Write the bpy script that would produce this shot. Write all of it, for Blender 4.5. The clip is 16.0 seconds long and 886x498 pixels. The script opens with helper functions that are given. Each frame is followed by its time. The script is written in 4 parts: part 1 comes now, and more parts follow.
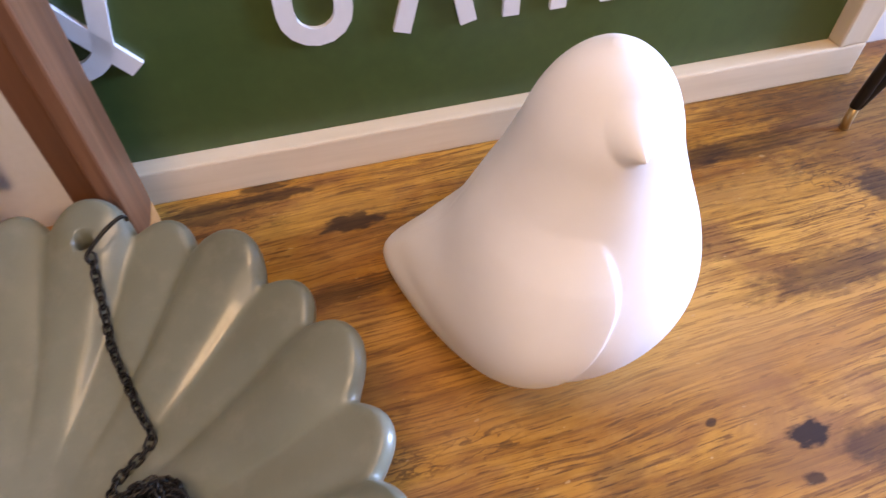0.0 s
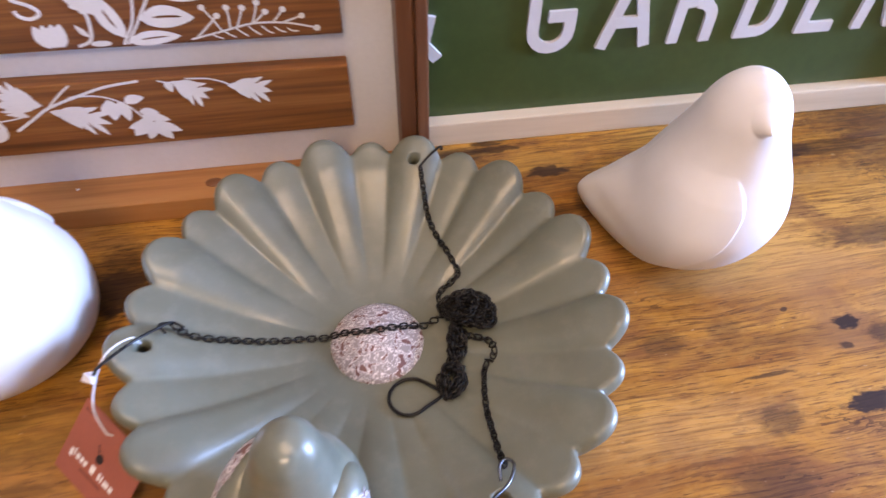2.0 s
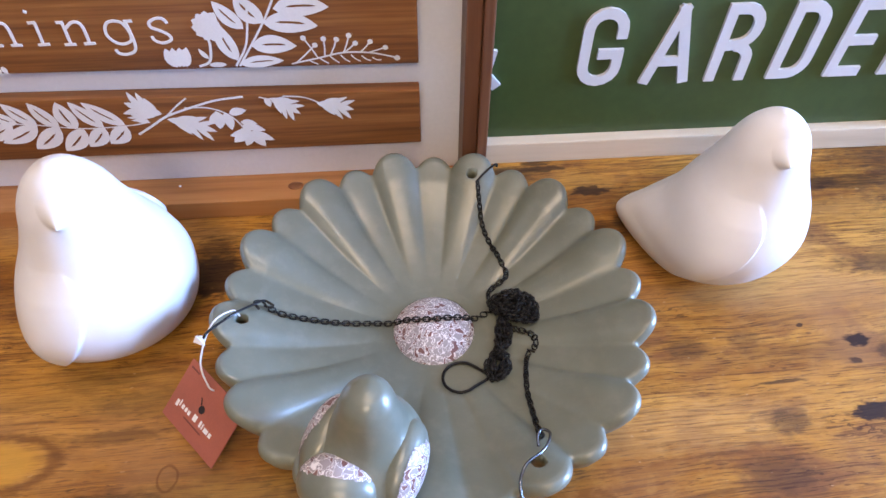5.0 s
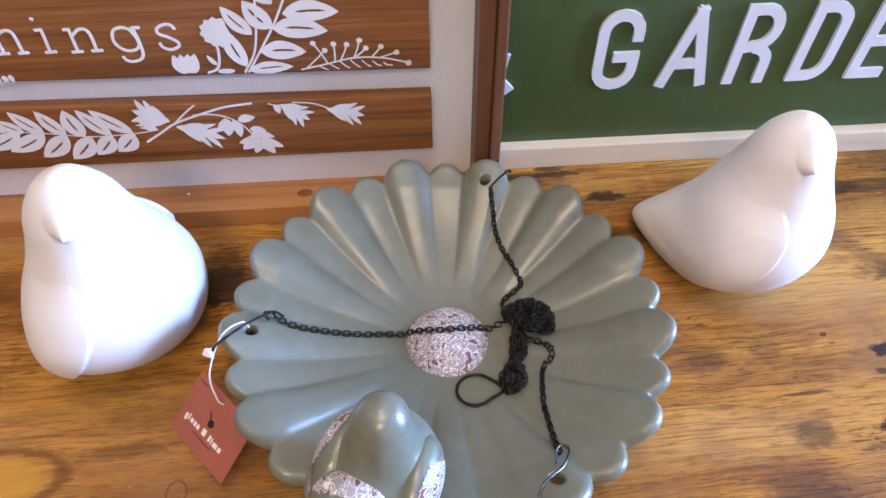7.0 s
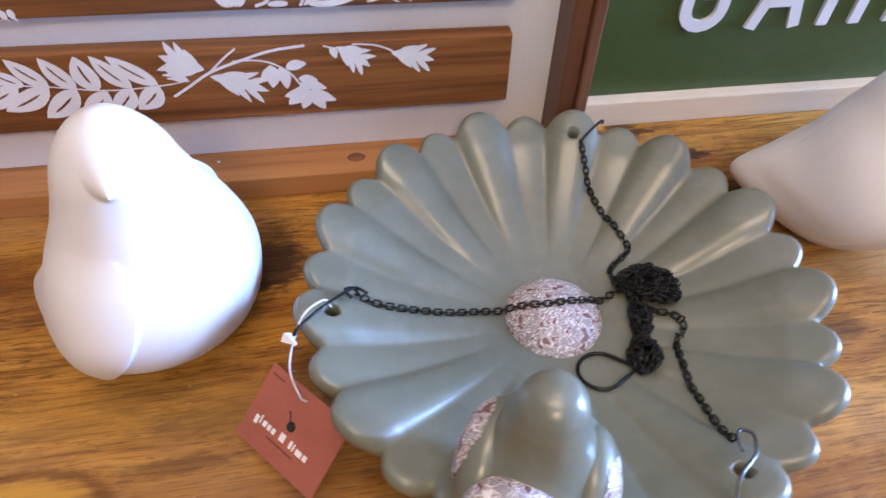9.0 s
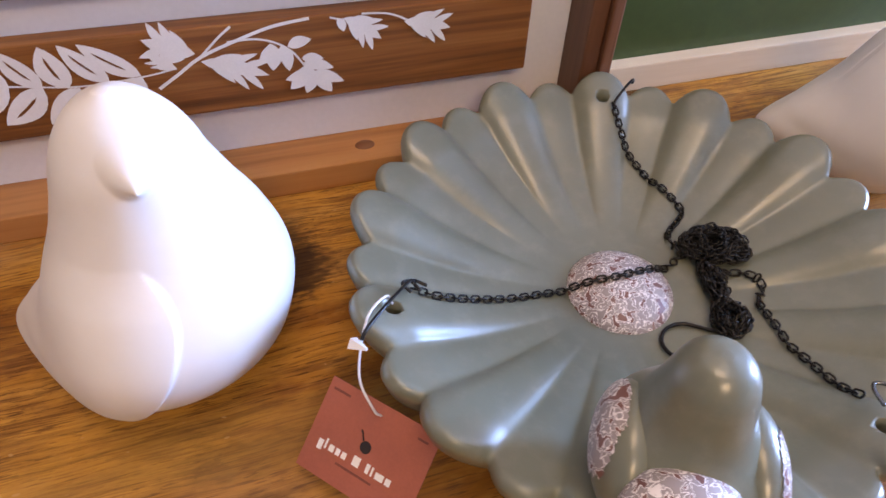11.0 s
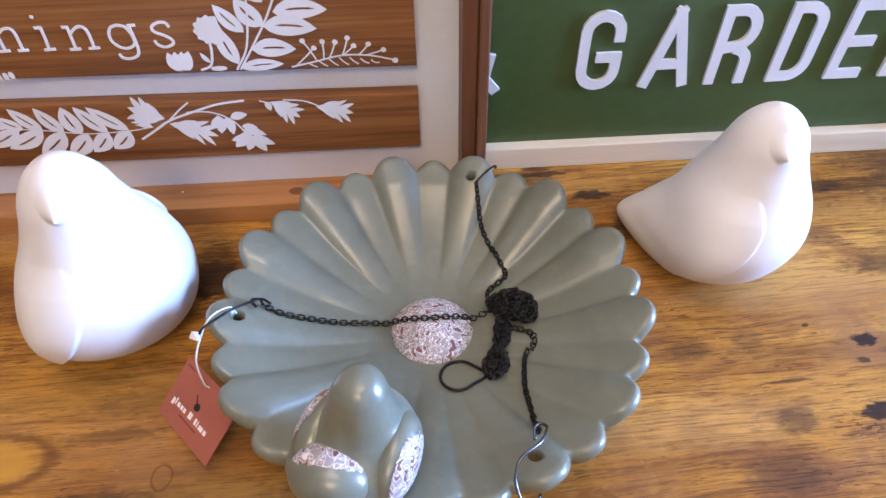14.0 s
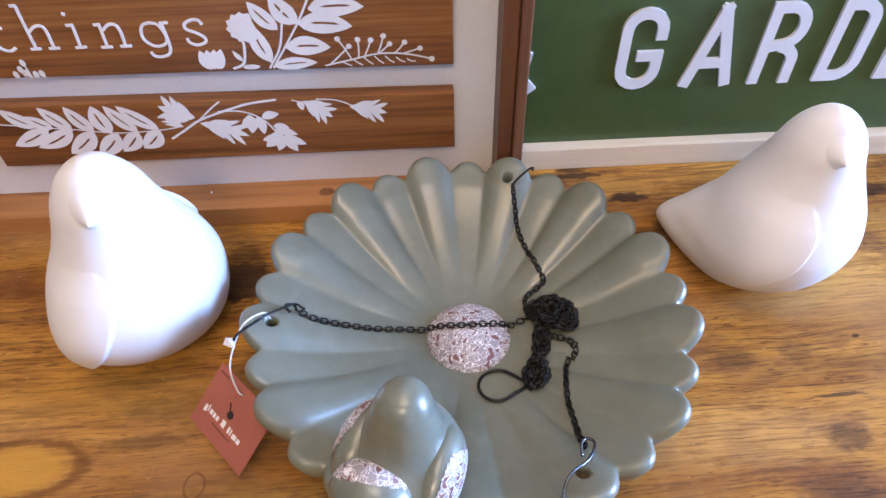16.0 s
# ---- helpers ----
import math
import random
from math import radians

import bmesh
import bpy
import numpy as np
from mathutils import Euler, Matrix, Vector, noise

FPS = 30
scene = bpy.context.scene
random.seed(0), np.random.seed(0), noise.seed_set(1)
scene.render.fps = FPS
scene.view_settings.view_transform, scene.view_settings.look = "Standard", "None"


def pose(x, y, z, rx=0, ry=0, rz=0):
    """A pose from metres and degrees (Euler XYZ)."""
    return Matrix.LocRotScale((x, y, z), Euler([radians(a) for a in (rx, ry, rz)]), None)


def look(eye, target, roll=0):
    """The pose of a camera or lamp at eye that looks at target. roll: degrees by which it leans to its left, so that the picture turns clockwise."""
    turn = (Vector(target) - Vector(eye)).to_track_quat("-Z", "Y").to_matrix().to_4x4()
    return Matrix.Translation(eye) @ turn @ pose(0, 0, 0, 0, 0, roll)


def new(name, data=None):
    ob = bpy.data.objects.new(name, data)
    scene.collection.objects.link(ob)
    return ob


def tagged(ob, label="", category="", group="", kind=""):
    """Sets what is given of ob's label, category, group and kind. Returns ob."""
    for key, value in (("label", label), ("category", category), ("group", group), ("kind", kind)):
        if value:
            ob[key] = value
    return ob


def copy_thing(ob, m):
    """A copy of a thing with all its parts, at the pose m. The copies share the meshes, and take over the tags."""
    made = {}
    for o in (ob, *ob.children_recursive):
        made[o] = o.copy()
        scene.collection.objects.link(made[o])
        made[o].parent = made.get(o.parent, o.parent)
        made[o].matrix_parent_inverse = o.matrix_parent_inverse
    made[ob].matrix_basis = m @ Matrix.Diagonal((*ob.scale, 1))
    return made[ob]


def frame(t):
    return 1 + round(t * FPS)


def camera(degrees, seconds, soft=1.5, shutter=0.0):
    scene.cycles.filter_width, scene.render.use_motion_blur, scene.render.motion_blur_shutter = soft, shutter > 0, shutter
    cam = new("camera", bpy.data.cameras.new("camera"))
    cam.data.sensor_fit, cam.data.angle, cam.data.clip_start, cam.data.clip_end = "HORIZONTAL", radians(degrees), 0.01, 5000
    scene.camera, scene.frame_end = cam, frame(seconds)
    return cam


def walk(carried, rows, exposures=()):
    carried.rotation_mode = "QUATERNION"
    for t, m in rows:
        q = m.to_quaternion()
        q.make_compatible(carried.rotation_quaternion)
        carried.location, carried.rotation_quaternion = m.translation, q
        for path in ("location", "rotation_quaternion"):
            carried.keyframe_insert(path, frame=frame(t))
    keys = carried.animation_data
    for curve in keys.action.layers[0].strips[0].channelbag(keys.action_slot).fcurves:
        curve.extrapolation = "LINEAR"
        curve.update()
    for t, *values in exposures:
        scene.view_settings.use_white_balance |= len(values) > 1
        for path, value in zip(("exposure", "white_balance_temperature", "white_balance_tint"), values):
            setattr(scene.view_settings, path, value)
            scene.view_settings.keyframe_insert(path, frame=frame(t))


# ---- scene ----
cam = camera(69.8, 16.0, shutter=0.3)
PATH = [
    (0, (-0.065, 0.078, 0.26), (0.316, 1.29, -1.285), -0.3),
    (0.5, (-0.051, 0.094, 0.246), (0.392, 1.274, -1.288), -0.7),
    (1, (-0.055, 0.094, 0.247), (0.403, 1.291, -1.314), -0.8),
    (1.5, (-0.138, 0.034, 0.285), (0.268, 1.247, -1.252), -0.2),
    (2, (-0.201, -0.044, 0.366), (0.045, 1.196, -1.184), 0.8),
    (2.5, (-0.223, -0.08, 0.402), (-0.028, 1.185, -1.135), 1.3),
    (3, (-0.232, -0.098, 0.41), (-0.056, 1.184, -1.115), 1.2),
    (3.5, (-0.23, -0.102, 0.412), (-0.06, 1.186, -1.108), 0.9),
    (4, (-0.221, -0.1, 0.411), (-0.059, 1.193, -1.106), 0.7),
    (6.5, (-0.225, -0.075, 0.402), (-0.102, 1.225, -1.113), -0.6),
    (7, (-0.225, -0.078, 0.402), (-0.105, 1.226, -1.109), -0.8),
    (7.5, (-0.228, -0.078, 0.4), (-0.105, 1.225, -1.112), -0.8),
    (8, (-0.231, -0.076, 0.397), (-0.11, 1.227, -1.115), -0.9),
    (8.5, (-0.243, -0.068, 0.382), (-0.107, 1.236, -1.128), -0.8),
    (9, (-0.307, -0.039, 0.334), (-0.069, 1.25, -1.176), 1.2),
    (9.2, (-0.331, -0.031, 0.319), (-0.042, 1.257, -1.183), 1.8),
    (10.2, (-0.378, -0.002, 0.284), (0.055, 1.252, -1.195), 1.8),
    (11.3, (-0.349, -0.018, 0.309), (0.084, 1.243, -1.182), 1.6),
    (11.5, (-0.334, -0.032, 0.327), (0.057, 1.239, -1.167), 0.8),
    (12, (-0.288, -0.064, 0.366), (-0.031, 1.253, -1.118), 0.1),
    (12.5, (-0.248, -0.084, 0.378), (-0.07, 1.253, -1.099), -0.0),
    (13, (-0.23, -0.099, 0.388), (-0.081, 1.253, -1.079), -0.4),
    (13.5, (-0.219, -0.105, 0.392), (-0.086, 1.258, -1.065), -0.7),
    (14, (-0.214, -0.104, 0.392), (-0.1, 1.26, -1.066), -1.2),
    (14.5, (-0.209, -0.1, 0.39), (-0.111, 1.265, -1.069), -1.6),
    (15, (-0.216, -0.095, 0.385), (-0.131, 1.27, -1.075), -1.8),
    (15.5, (-0.223, -0.089, 0.385), (-0.146, 1.27, -1.08), -1.8),
    (16, (-0.23, -0.089, 0.387), (-0.157, 1.269, -1.079), -2.0),
]
walk(cam, [(t, look(eye, target, roll)) for t, eye, target, roll in PATH],
     [(0.0, -0.02, 8450, 18), (0.4, -0.20, 8500, 18), (1.1, -0.26, 8450, 18), (1.6, -0.07, 8200, 18), (2.2, 0.02, 7600, 16), (3.0, 0.08, 6950, 11), (8.5, 0.08, 6850, 10), (9.2, 0.04, 6800, 11),
      (10.2, -0.08, 7300, 13), (11.3, -0.14, 7800, 16), (12.2, -0.06, 7450, 16), (13.0, 0.07, 6900, 11), (16.0, 0.07, 6880, 10)])

# ---- light ----
world = bpy.data.worlds.new("world")
scene.world = world
world.use_nodes = True
wn = world.node_tree
sky = wn.nodes.new("ShaderNodeTexSky")
sky.sky_type, sky.sun_disc = "NISHITA", False
sky.sun_elevation, sky.sun_rotation = radians(35), radians(200)
wn.links.new(sky.outputs[0], wn.nodes["Background"].inputs[0])
wn.nodes["Background"].inputs[1].default_value = 0.12
scene.view_settings.exposure = 0.0


def area(name, m, sx, sy, watts, colour):
    data = bpy.data.lights.new(name, "AREA")
    data.shape, data.size, data.size_y, data.energy, data.color = "RECTANGLE", sx, sy, watts, colour
    ob = new(name, data)
    ob.matrix_world = m
    return ob


# daylight in the window opening of the wall on the right, and two unseen warm lamps
area("window_daylight", look((2.94, -0.20, 0.58), (-0.25, 0.12, 0.05)), 0.76, 1.40, 365, (0.265, 0.465, 1.0))
LAMPS = ((-0.22, -0.10, 9.0), (-0.45, -1.30, 27.0))  # x, y, watts: lamp above the table, then an added fill lamp farther forward
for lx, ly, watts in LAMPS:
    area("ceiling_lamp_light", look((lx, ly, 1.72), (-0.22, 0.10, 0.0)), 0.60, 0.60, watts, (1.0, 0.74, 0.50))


# ---- materials ----
class Nodes:
    """A small hand for node materials."""

    def __init__(self, name, rough=0.5, metal=0.0, coat=0.0):
        self.mat = bpy.data.materials.new(name)
        self.mat.use_nodes = True
        self.tree = self.mat.node_tree
        self.bsdf = self.tree.nodes["Principled BSDF"]
        self.bsdf.inputs["Roughness"].default_value = rough
        self.bsdf.inputs["Metallic"].default_value = metal
        self.bsdf.inputs["Coat Weight"].default_value = coat
        self.bsdf.inputs["Coat Roughness"].default_value = 0.10
        self.coord = self.tree.nodes.new("ShaderNodeTexCoord").outputs["Object"]

    def put(self, socket, value):
        if isinstance(value, bpy.types.NodeSocket):
            self.tree.links.new(value, socket)
        elif isinstance(value, tuple) and len(value) == 3 and socket.type == "RGBA":
            socket.default_value = (*value, 1)
        else:
            socket.default_value = value

    def spread(self, scale, move=(0, 0, 0), turn=(0, 0, 0)):
        n = self.tree.nodes.new("ShaderNodeMapping")
        n.inputs["Location"].default_value, n.inputs["Scale"].default_value = move, scale
        n.inputs["Rotation"].default_value = turn
        self.tree.links.new(self.coord, n.inputs["Vector"])
        return n.outputs[0]

    def noise(self, vector, scale=1.0, detail=4.0, rough=0.55, distortion=0.0):
        n = self.tree.nodes.new("ShaderNodeTexNoise")
        self.put(n.inputs["Vector"], vector)
        for key, v in (("Scale", scale), ("Detail", detail), ("Roughness", rough), ("Distortion", distortion)):
            n.inputs[key].default_value = v
        return n.outputs["Fac"]

    def math(self, op, a, b=0.0, clamp=False):
        n = self.tree.nodes.new("ShaderNodeMath")
        n.operation, n.use_clamp = op, clamp
        self.put(n.inputs[0], a), self.put(n.inputs[1], b)
        return n.outputs[0]

    def step(self, value, lo, hi, to_lo=0.0, to_hi=1.0):
        n = self.tree.nodes.new("ShaderNodeMapRange")
        n.interpolation_type = "SMOOTHSTEP"
        self.put(n.inputs["Value"], value)
        for key, v in (("From Min", lo), ("From Max", hi), ("To Min", to_lo), ("To Max", to_hi)):
            n.inputs[key].default_value = v
        return n.outputs[0]

    def mix(self, fac, a, b, blend="MIX"):
        n = self.tree.nodes.new("ShaderNodeMix")
        n.data_type, n.blend_type = "RGBA", blend
        self.put(n.inputs[0], fac), self.put(n.inputs[6], a), self.put(n.inputs[7], b)
        return n.outputs[2]

    def ramp(self, value, *stops):
        n = self.tree.nodes.new("ShaderNodeValToRGB")
        while len(n.color_ramp.elements) < len(stops):
            n.color_ramp.elements.new(0.5)
        for e, (at, colour) in zip(n.color_ramp.elements, stops):
            e.position, e.color = at, (*colour, 1)
        self.put(n.inputs[0], value)
        return n.outputs[0]

    def distance(self, place, scale=(1, 1, 1), shift=None):
        v = self.spread(scale, tuple(-p * s for p, s in zip(place, scale)))
        if shift is not None:
            add = self.tree.nodes.new("ShaderNodeVectorMath")
            self.put(add.inputs[0], v), self.put(add.inputs[1], shift)
            v = add.outputs[0]
        n = self.tree.nodes.new("ShaderNodeVectorMath")
        n.operation = "LENGTH"
        self.put(n.inputs[0], v)
        return n.outputs["Value"]

    def done(self, colour, bump=None, strength=0.2, distance=0.001, rough=None):
        self.put(self.bsdf.inputs["Base Color"], colour)
        if rough is not None:
            self.put(self.bsdf.inputs["Roughness"], rough)
        if bump is not None:
            n = self.tree.nodes.new("ShaderNodeBump")
            n.inputs["Strength"].default_value, n.inputs["Distance"].default_value = strength, distance
            self.put(n.inputs["Height"], bump)
            self.put(self.bsdf.inputs["Normal"], n.outputs[0])
        return self.mat


def plain(name, colour, rough=0.5, metal=0.0, vary=0.12, size=60.0, bump=0.05, coat=0.0):
    n = Nodes(name, rough, metal, coat)
    big = n.noise(n.spread((1, 1, 1)), size * 0.2, 3)
    fine = n.noise(n.spread((1, 1, 1)), size * 4, 4)
    tone = n.step(n.math("ADD", n.math("MULTIPLY", big, 0.6), n.math("MULTIPLY", fine, 0.4)), 0.3, 0.7, 1 - vary, 1 + vary)
    c = n.mix(1.0, colour, tone, "MULTIPLY")
    return n.done(c, fine, bump, 0.0005, n.step(big, 0.3, 0.7, max(rough - 0.05, 0.02), rough + 0.05))


def table_wood():
    """Rustic boards printed on a satin table top, the grain along x."""
    n = Nodes("rustic_table_wood", 0.40, 0.0, 0.0)
    bend = n.noise(n.spread((5, 9, 1)), 1.0, 3)
    warp = n.math("MULTIPLY", n.math("SUBTRACT", bend, 0.5), 0.017)
    sep = n.tree.nodes.new("ShaderNodeSeparateXYZ")
    n.put(sep.inputs[0], n.coord)
    comb = n.tree.nodes.new("ShaderNodeCombineXYZ")
    n.put(comb.inputs[0], sep.outputs[0])
    n.put(comb.inputs[1], n.math("ADD", sep.outputs[1], warp))
    keep, n.coord = n.coord, comb.outputs[0]
    broad = n.noise(n.spread((2.6, 15, 1), (3, 1, 0)), 1.0, 5, 0.6)
    bands = n.noise(n.spread((7, 120, 1), (1, 7, 0)), 1.0, 6, 0.75)
    fine = n.noise(n.spread((26, 520, 1)), 1.0, 5, 0.72)
    pores = n.noise(n.spread((130, 420, 1), (5, 2, 0)), 1.0, 1.5, 0.5)
    dash = n.noise(n.spread((55, 700, 1), (7, 3, 0)), 1.0, 2, 0.5)
    where = n.noise(n.spread((9, 26, 1), (2.4, 6.1, 0)), 1.0, 3, 0.5)
    blot = n.noise(n.spread((9, 22, 1), (8.3, 2.2, 0)), 1.0, 6, 0.66, 0.5)
    streak = n.noise(n.spread((3.5, 42, 1), (4.4, 9.2, 0)), 1.0, 4, 0.6, 0.5)
    grain = n.noise(n.spread((4.0, 185, 1), (2.2, 5.5, 0)), 1.0, 2.5, 0.55)
    mottle = n.noise(n.spread((95, 130, 1), (0.4, 1.2, 0)), 1.0, 3, 0.6)
    n.coord = keep
    colour = n.ramp(broad, (0.34, (0.18, 0.060, 0.009)), (0.44, (0.37, 0.157, 0.022)), (0.54, (0.52, 0.250, 0.042)), (0.66, (0.62, 0.33, 0.075)))
    colour = n.mix(n.step(mottle, 0.42, 0.72, 0, 0.26), colour, (0.60, 0.32, 0.095))
    colour = n.mix(n.step(bands, 0.47, 0.62, 0, 0.50), colour, (0.15, 0.052, 0.012))
    colour = n.mix(n.step(fine, 0.51, 0.62, 0, 0.58), colour, (0.11, 0.040, 0.011))
    colour = n.mix(n.step(blot, 0.48, 0.66, 0, 0.66), colour, (0.160, 0.060, 0.026))
    colour = n.mix(n.step(streak, 0.56, 0.69, 0, 0.54), colour, (0.10, 0.036, 0.009))
    colour = n.mix(n.step(blot, 0.66, 0.74, 0, 0.85), colour, (0.032, 0.014, 0.008))
    colour = n.mix(n.step(dash, 0.59, 0.65, 0, 0.72), colour, (0.085, 0.032, 0.010))
    thread = n.math("ABSOLUTE", n.math("SUBTRACT", grain, 0.5))
    colour = n.mix(n.math("MULTIPLY", n.step(thread, 0.004, 0.030, 0.62, 0.0), n.step(where, 0.36, 0.58)), colour, (0.085, 0.032, 0.010))
    pits = n.math("MULTIPLY", n.step(pores, 0.65, 0.69), n.step(where, 0.56, 0.66))
    colour = n.mix(n.math("MULTIPLY", pits, 0.75), colour, (0.05, 0.020, 0.009))
    nicks = n.noise(n.spread((150, 330, 1), (9, 4, 0)), 1.0, 1.0)
    colour = n.mix(n.step(nicks, 0.74, 0.78, 0, 0.5), colour, (0.56, 0.36, 0.18))
    # short cracks and checks, in places
    cell = n.tree.nodes.new("ShaderNodeTexVoronoi")
    cell.feature = "DISTANCE_TO_EDGE"
    wob = n.tree.nodes.new("ShaderNodeVectorMath")
    wob.operation = "MULTIPLY_ADD"
    jit = n.tree.nodes.new("ShaderNodeTexNoise")
    n.put(jit.inputs["Vector"], n.spread((60, 160, 1)))
    jit.inputs["Scale"].default_value, jit.inputs["Detail"].default_value = 1.0, 4
    n.put(wob.inputs[0], jit.outputs["Color"])
    wob.inputs[1].default_value = (2.2, 2.6, 0)
    n.put(wob.inputs[2], n.spread((24, 150, 1)))
    n.put(cell.inputs["Vector"], wob.outputs[0])
    cell.inputs["Scale"].default_value = 1.0
    checks = n.math("MULTIPLY", n.step(cell.outputs["Distance"], 0.02, 0.075, 1.0, 0.0), n.step(n.noise(n.spread((7, 16, 1), (1.7, 0.3, 0)), 1.0, 5, 0.6), 0.57, 0.66))
    colour = n.mix(n.math("MULTIPLY", checks, 0.70), colour, (0.050, 0.020, 0.008))
    tan = n.noise(n.spread((4.5, 8, 1), (5.1, 3.7, 0)), 1.0, 4, 0.6)
    colour = n.mix(n.step(tan, 0.48, 0.70, 0, 0.50), colour, (0.40, 0.205, 0.085))
    ragged = n.tree.nodes.new("ShaderNodeTexNoise")
    n.put(ragged.inputs["Vector"], n.spread((110, 260, 1)))
    ragged.inputs["Scale"].default_value, ragged.inputs["Detail"].default_value = 1.0, 5
    off = n.tree.nodes.new("ShaderNodeVectorMath")
    off.operation = "MULTIPLY_ADD"
    n.put(off.inputs[0], ragged.outputs["Color"])
    off.inputs[1].default_value, off.inputs[2].default_value = (1.5, 1.5, 0), (-0.75, -0.75, 0)
    # golden and tan stretches of the boards
    for x, y, a, b, k, tone in ((-0.395, 0.150, 0.120, 0.022, 0.42, (0.60, 0.340, 0.070)), (-0.350, 0.060, 0.090, 0.026, 0.45, (0.62, 0.360, 0.075)), (-0.480, 0.160, 0.070, 0.030, 0.30, (0.56, 0.300, 0.055)),
                                (-0.030, 0.085, 0.110, 0.024, 0.42, (0.56, 0.330, 0.130)), (0.080, 0.190, 0.100, 0.022, 0.32, (0.52, 0.290, 0.095)), (-0.060, 0.325, 0.060, 0.014, 0.40, (0.56, 0.300, 0.060)),
                                (0.180, 0.270, 0.060, 0.018, 0.35, (0.54, 0.300, 0.080)), (-0.380, 0.085, 0.0070, 0.0090, 0.35, (0.30, 0.150, 0.060))):
        d = n.distance((x, y, 0), (1 / a, 1 / b, 0), n.mix(0.45, off.outputs[0], (0.0, 0.0, 0.0)))
        colour = n.mix(n.math("MULTIPLY", n.step(d, 0.35, 1.10, k, 0.0), n.step(fine, 0.40, 0.60, 1.0, 0.45)), colour, tone)
    # dark knots, cracks and patches, some of them painted shade: place, half length, half width, depth
    for x, y, a, b, k in ((0.117, 0.137, 0.011, 0.008, 0.95), (0.103, 0.080, 0.022, 0.009, 0.95), (0.107, 0.120, 0.006, 0.003, 0.8),
                          (-0.042, 0.316, 0.020, 0.008, 0.85), (-0.078, 0.349, 0.024, 0.005, 0.8), (0.036, 0.080, 0.014, 0.010, 0.55),
                          (0.044, 0.109, 0.020, 0.0016, 0.7), (0.032, 0.146, 0.012, 0.008, 0.4), (0.255, 0.251, 0.017, 0.015, 0.8),
                          (0.142, 0.124, 0.016, 0.009, 0.6), (0.195, 0.207, 0.055, 0.012, 0.6), (0.169, 0.304, 0.022, 0.010, 0.7),
                          # first: shade beside the left bird, put into the wood colour
                          (-0.372, 0.250, 0.030, 0.024, 0.75), (-0.405, 0.140, 0.035, 0.010, 0.35), (0.080, 0.154, 0.003, 0.002, 0.8),
                          # dark patches before the tag and at the feeder's front left rim
                          (-0.36, 0.070, 0.050, 0.012, 0.35), (-0.30, 0.05, 0.035, 0.02, 0.5),
                          # first two: painted shade that dulls the table's right back corner
                          (0.29, 0.30, 0.085, 0.045, 0.5), (0.26, 0.345, 0.060, 0.02, 0.4), (-0.115, 0.345, 0.03, 0.008, 0.6), (-0.06, 0.27, 0.05, 0.006, 0.5), (0.20, 0.09, 0.06, 0.02, 0.4),
                          # third: more of the feeder's painted shade, towards the left bird
                          (-0.419, 0.068, 0.034, 0.011, 0.55), (-0.419, 0.1165, 0.030, 0.005, 0.45), (-0.374, 0.262, 0.020, 0.034, 0.6), (0.013, 0.044, 0.024, 0.012, 0.45), (-0.014, 0.1425, 0.016, 0.008, 0.45),
                          (-0.085, 0.357, 0.016, 0.004, 0.8), (-0.120, 0.350, 0.022, 0.005, 0.6), (0.201, 0.302, 0.034, 0.008, 0.5)):
        d = n.distance((x, y, 0), (1 / a, 1 / b, 0), off.outputs[0])
        colour = n.mix(n.step(d, 0.60, 1.05 + (0.9 - k) * 0.8, k, 0.0), colour, (0.022, 0.011, 0.009))
    # the pale heart of a cathedral grain and a small ringed knot: one dark rim each
    for x, y, a, b, fill in ((-0.500, 0.104, 0.046, 0.021, 0.60), (-0.381, 0.084, 0.0066, 0.0086, 0.0)):
        d = n.distance((x, y, 0), (1 / a, 1 / b, 0), n.mix(0.80, off.outputs[0], (0.0, 0.0, 0.0)))
        if fill:
            colour = n.mix(n.step(d, 0.55, 0.95, fill, 0.0), colour, (0.66, 0.36, 0.055))
        rim = n.math("MULTIPLY", n.step(d, 0.78, 0.93), n.step(d, 0.98, 1.16, 1.0, 0.0))
        colour = n.mix(n.math("MULTIPLY", rim, 0.58), colour, (0.115, 0.045, 0.012))
    n.bsdf.inputs["Specular IOR Level"].default_value = 0.2
    rough = n.step(n.math("ADD", fine, n.math("MULTIPLY", blot, 0.5)), 0.5, 1.0, 0.36, 0.55)
    return n.done(colour, n.math("ADD", fine, pores), 0.10, 0.0006, rough)


def sawn_wood(name, dark, mid, light, rough=0.55, along="x", lines=260):
    n = Nodes(name, rough)
    s = {"x": (6, lines, lines), "z": (lines, lines, 6)}[along]
    w = {"x": (3, 34, 34), "z": (34, 34, 3)}[along]
    info = n.tree.nodes.new("ShaderNodeObjectInfo").outputs["Random"]
    add = n.tree.nodes.new("ShaderNodeVectorMath")
    n.put(add.inputs[0], n.coord)
    scale = n.tree.nodes.new("ShaderNodeVectorMath")
    scale.operation = "SCALE"
    scale.inputs[0].default_value = (3.0, 5.0, 2.0)
    n.put(scale.inputs["Scale"], info)
    n.put(add.inputs[1], scale.outputs[0])
    n.coord = add.outputs[0]
    fine = n.noise(n.spread(s), 1.0, 3, 0.6)
    wide = n.noise(n.spread(w), 1.0, 4, 0.6, 0.6)
    c = n.ramp(n.math("ADD", n.math("MULTIPLY", fine, 0.45), n.math("MULTIPLY", wide, 0.55)), (0.33, dark), (0.5, mid), (0.68, light))
    return n.done(c, fine, 0.35, 0.0008)


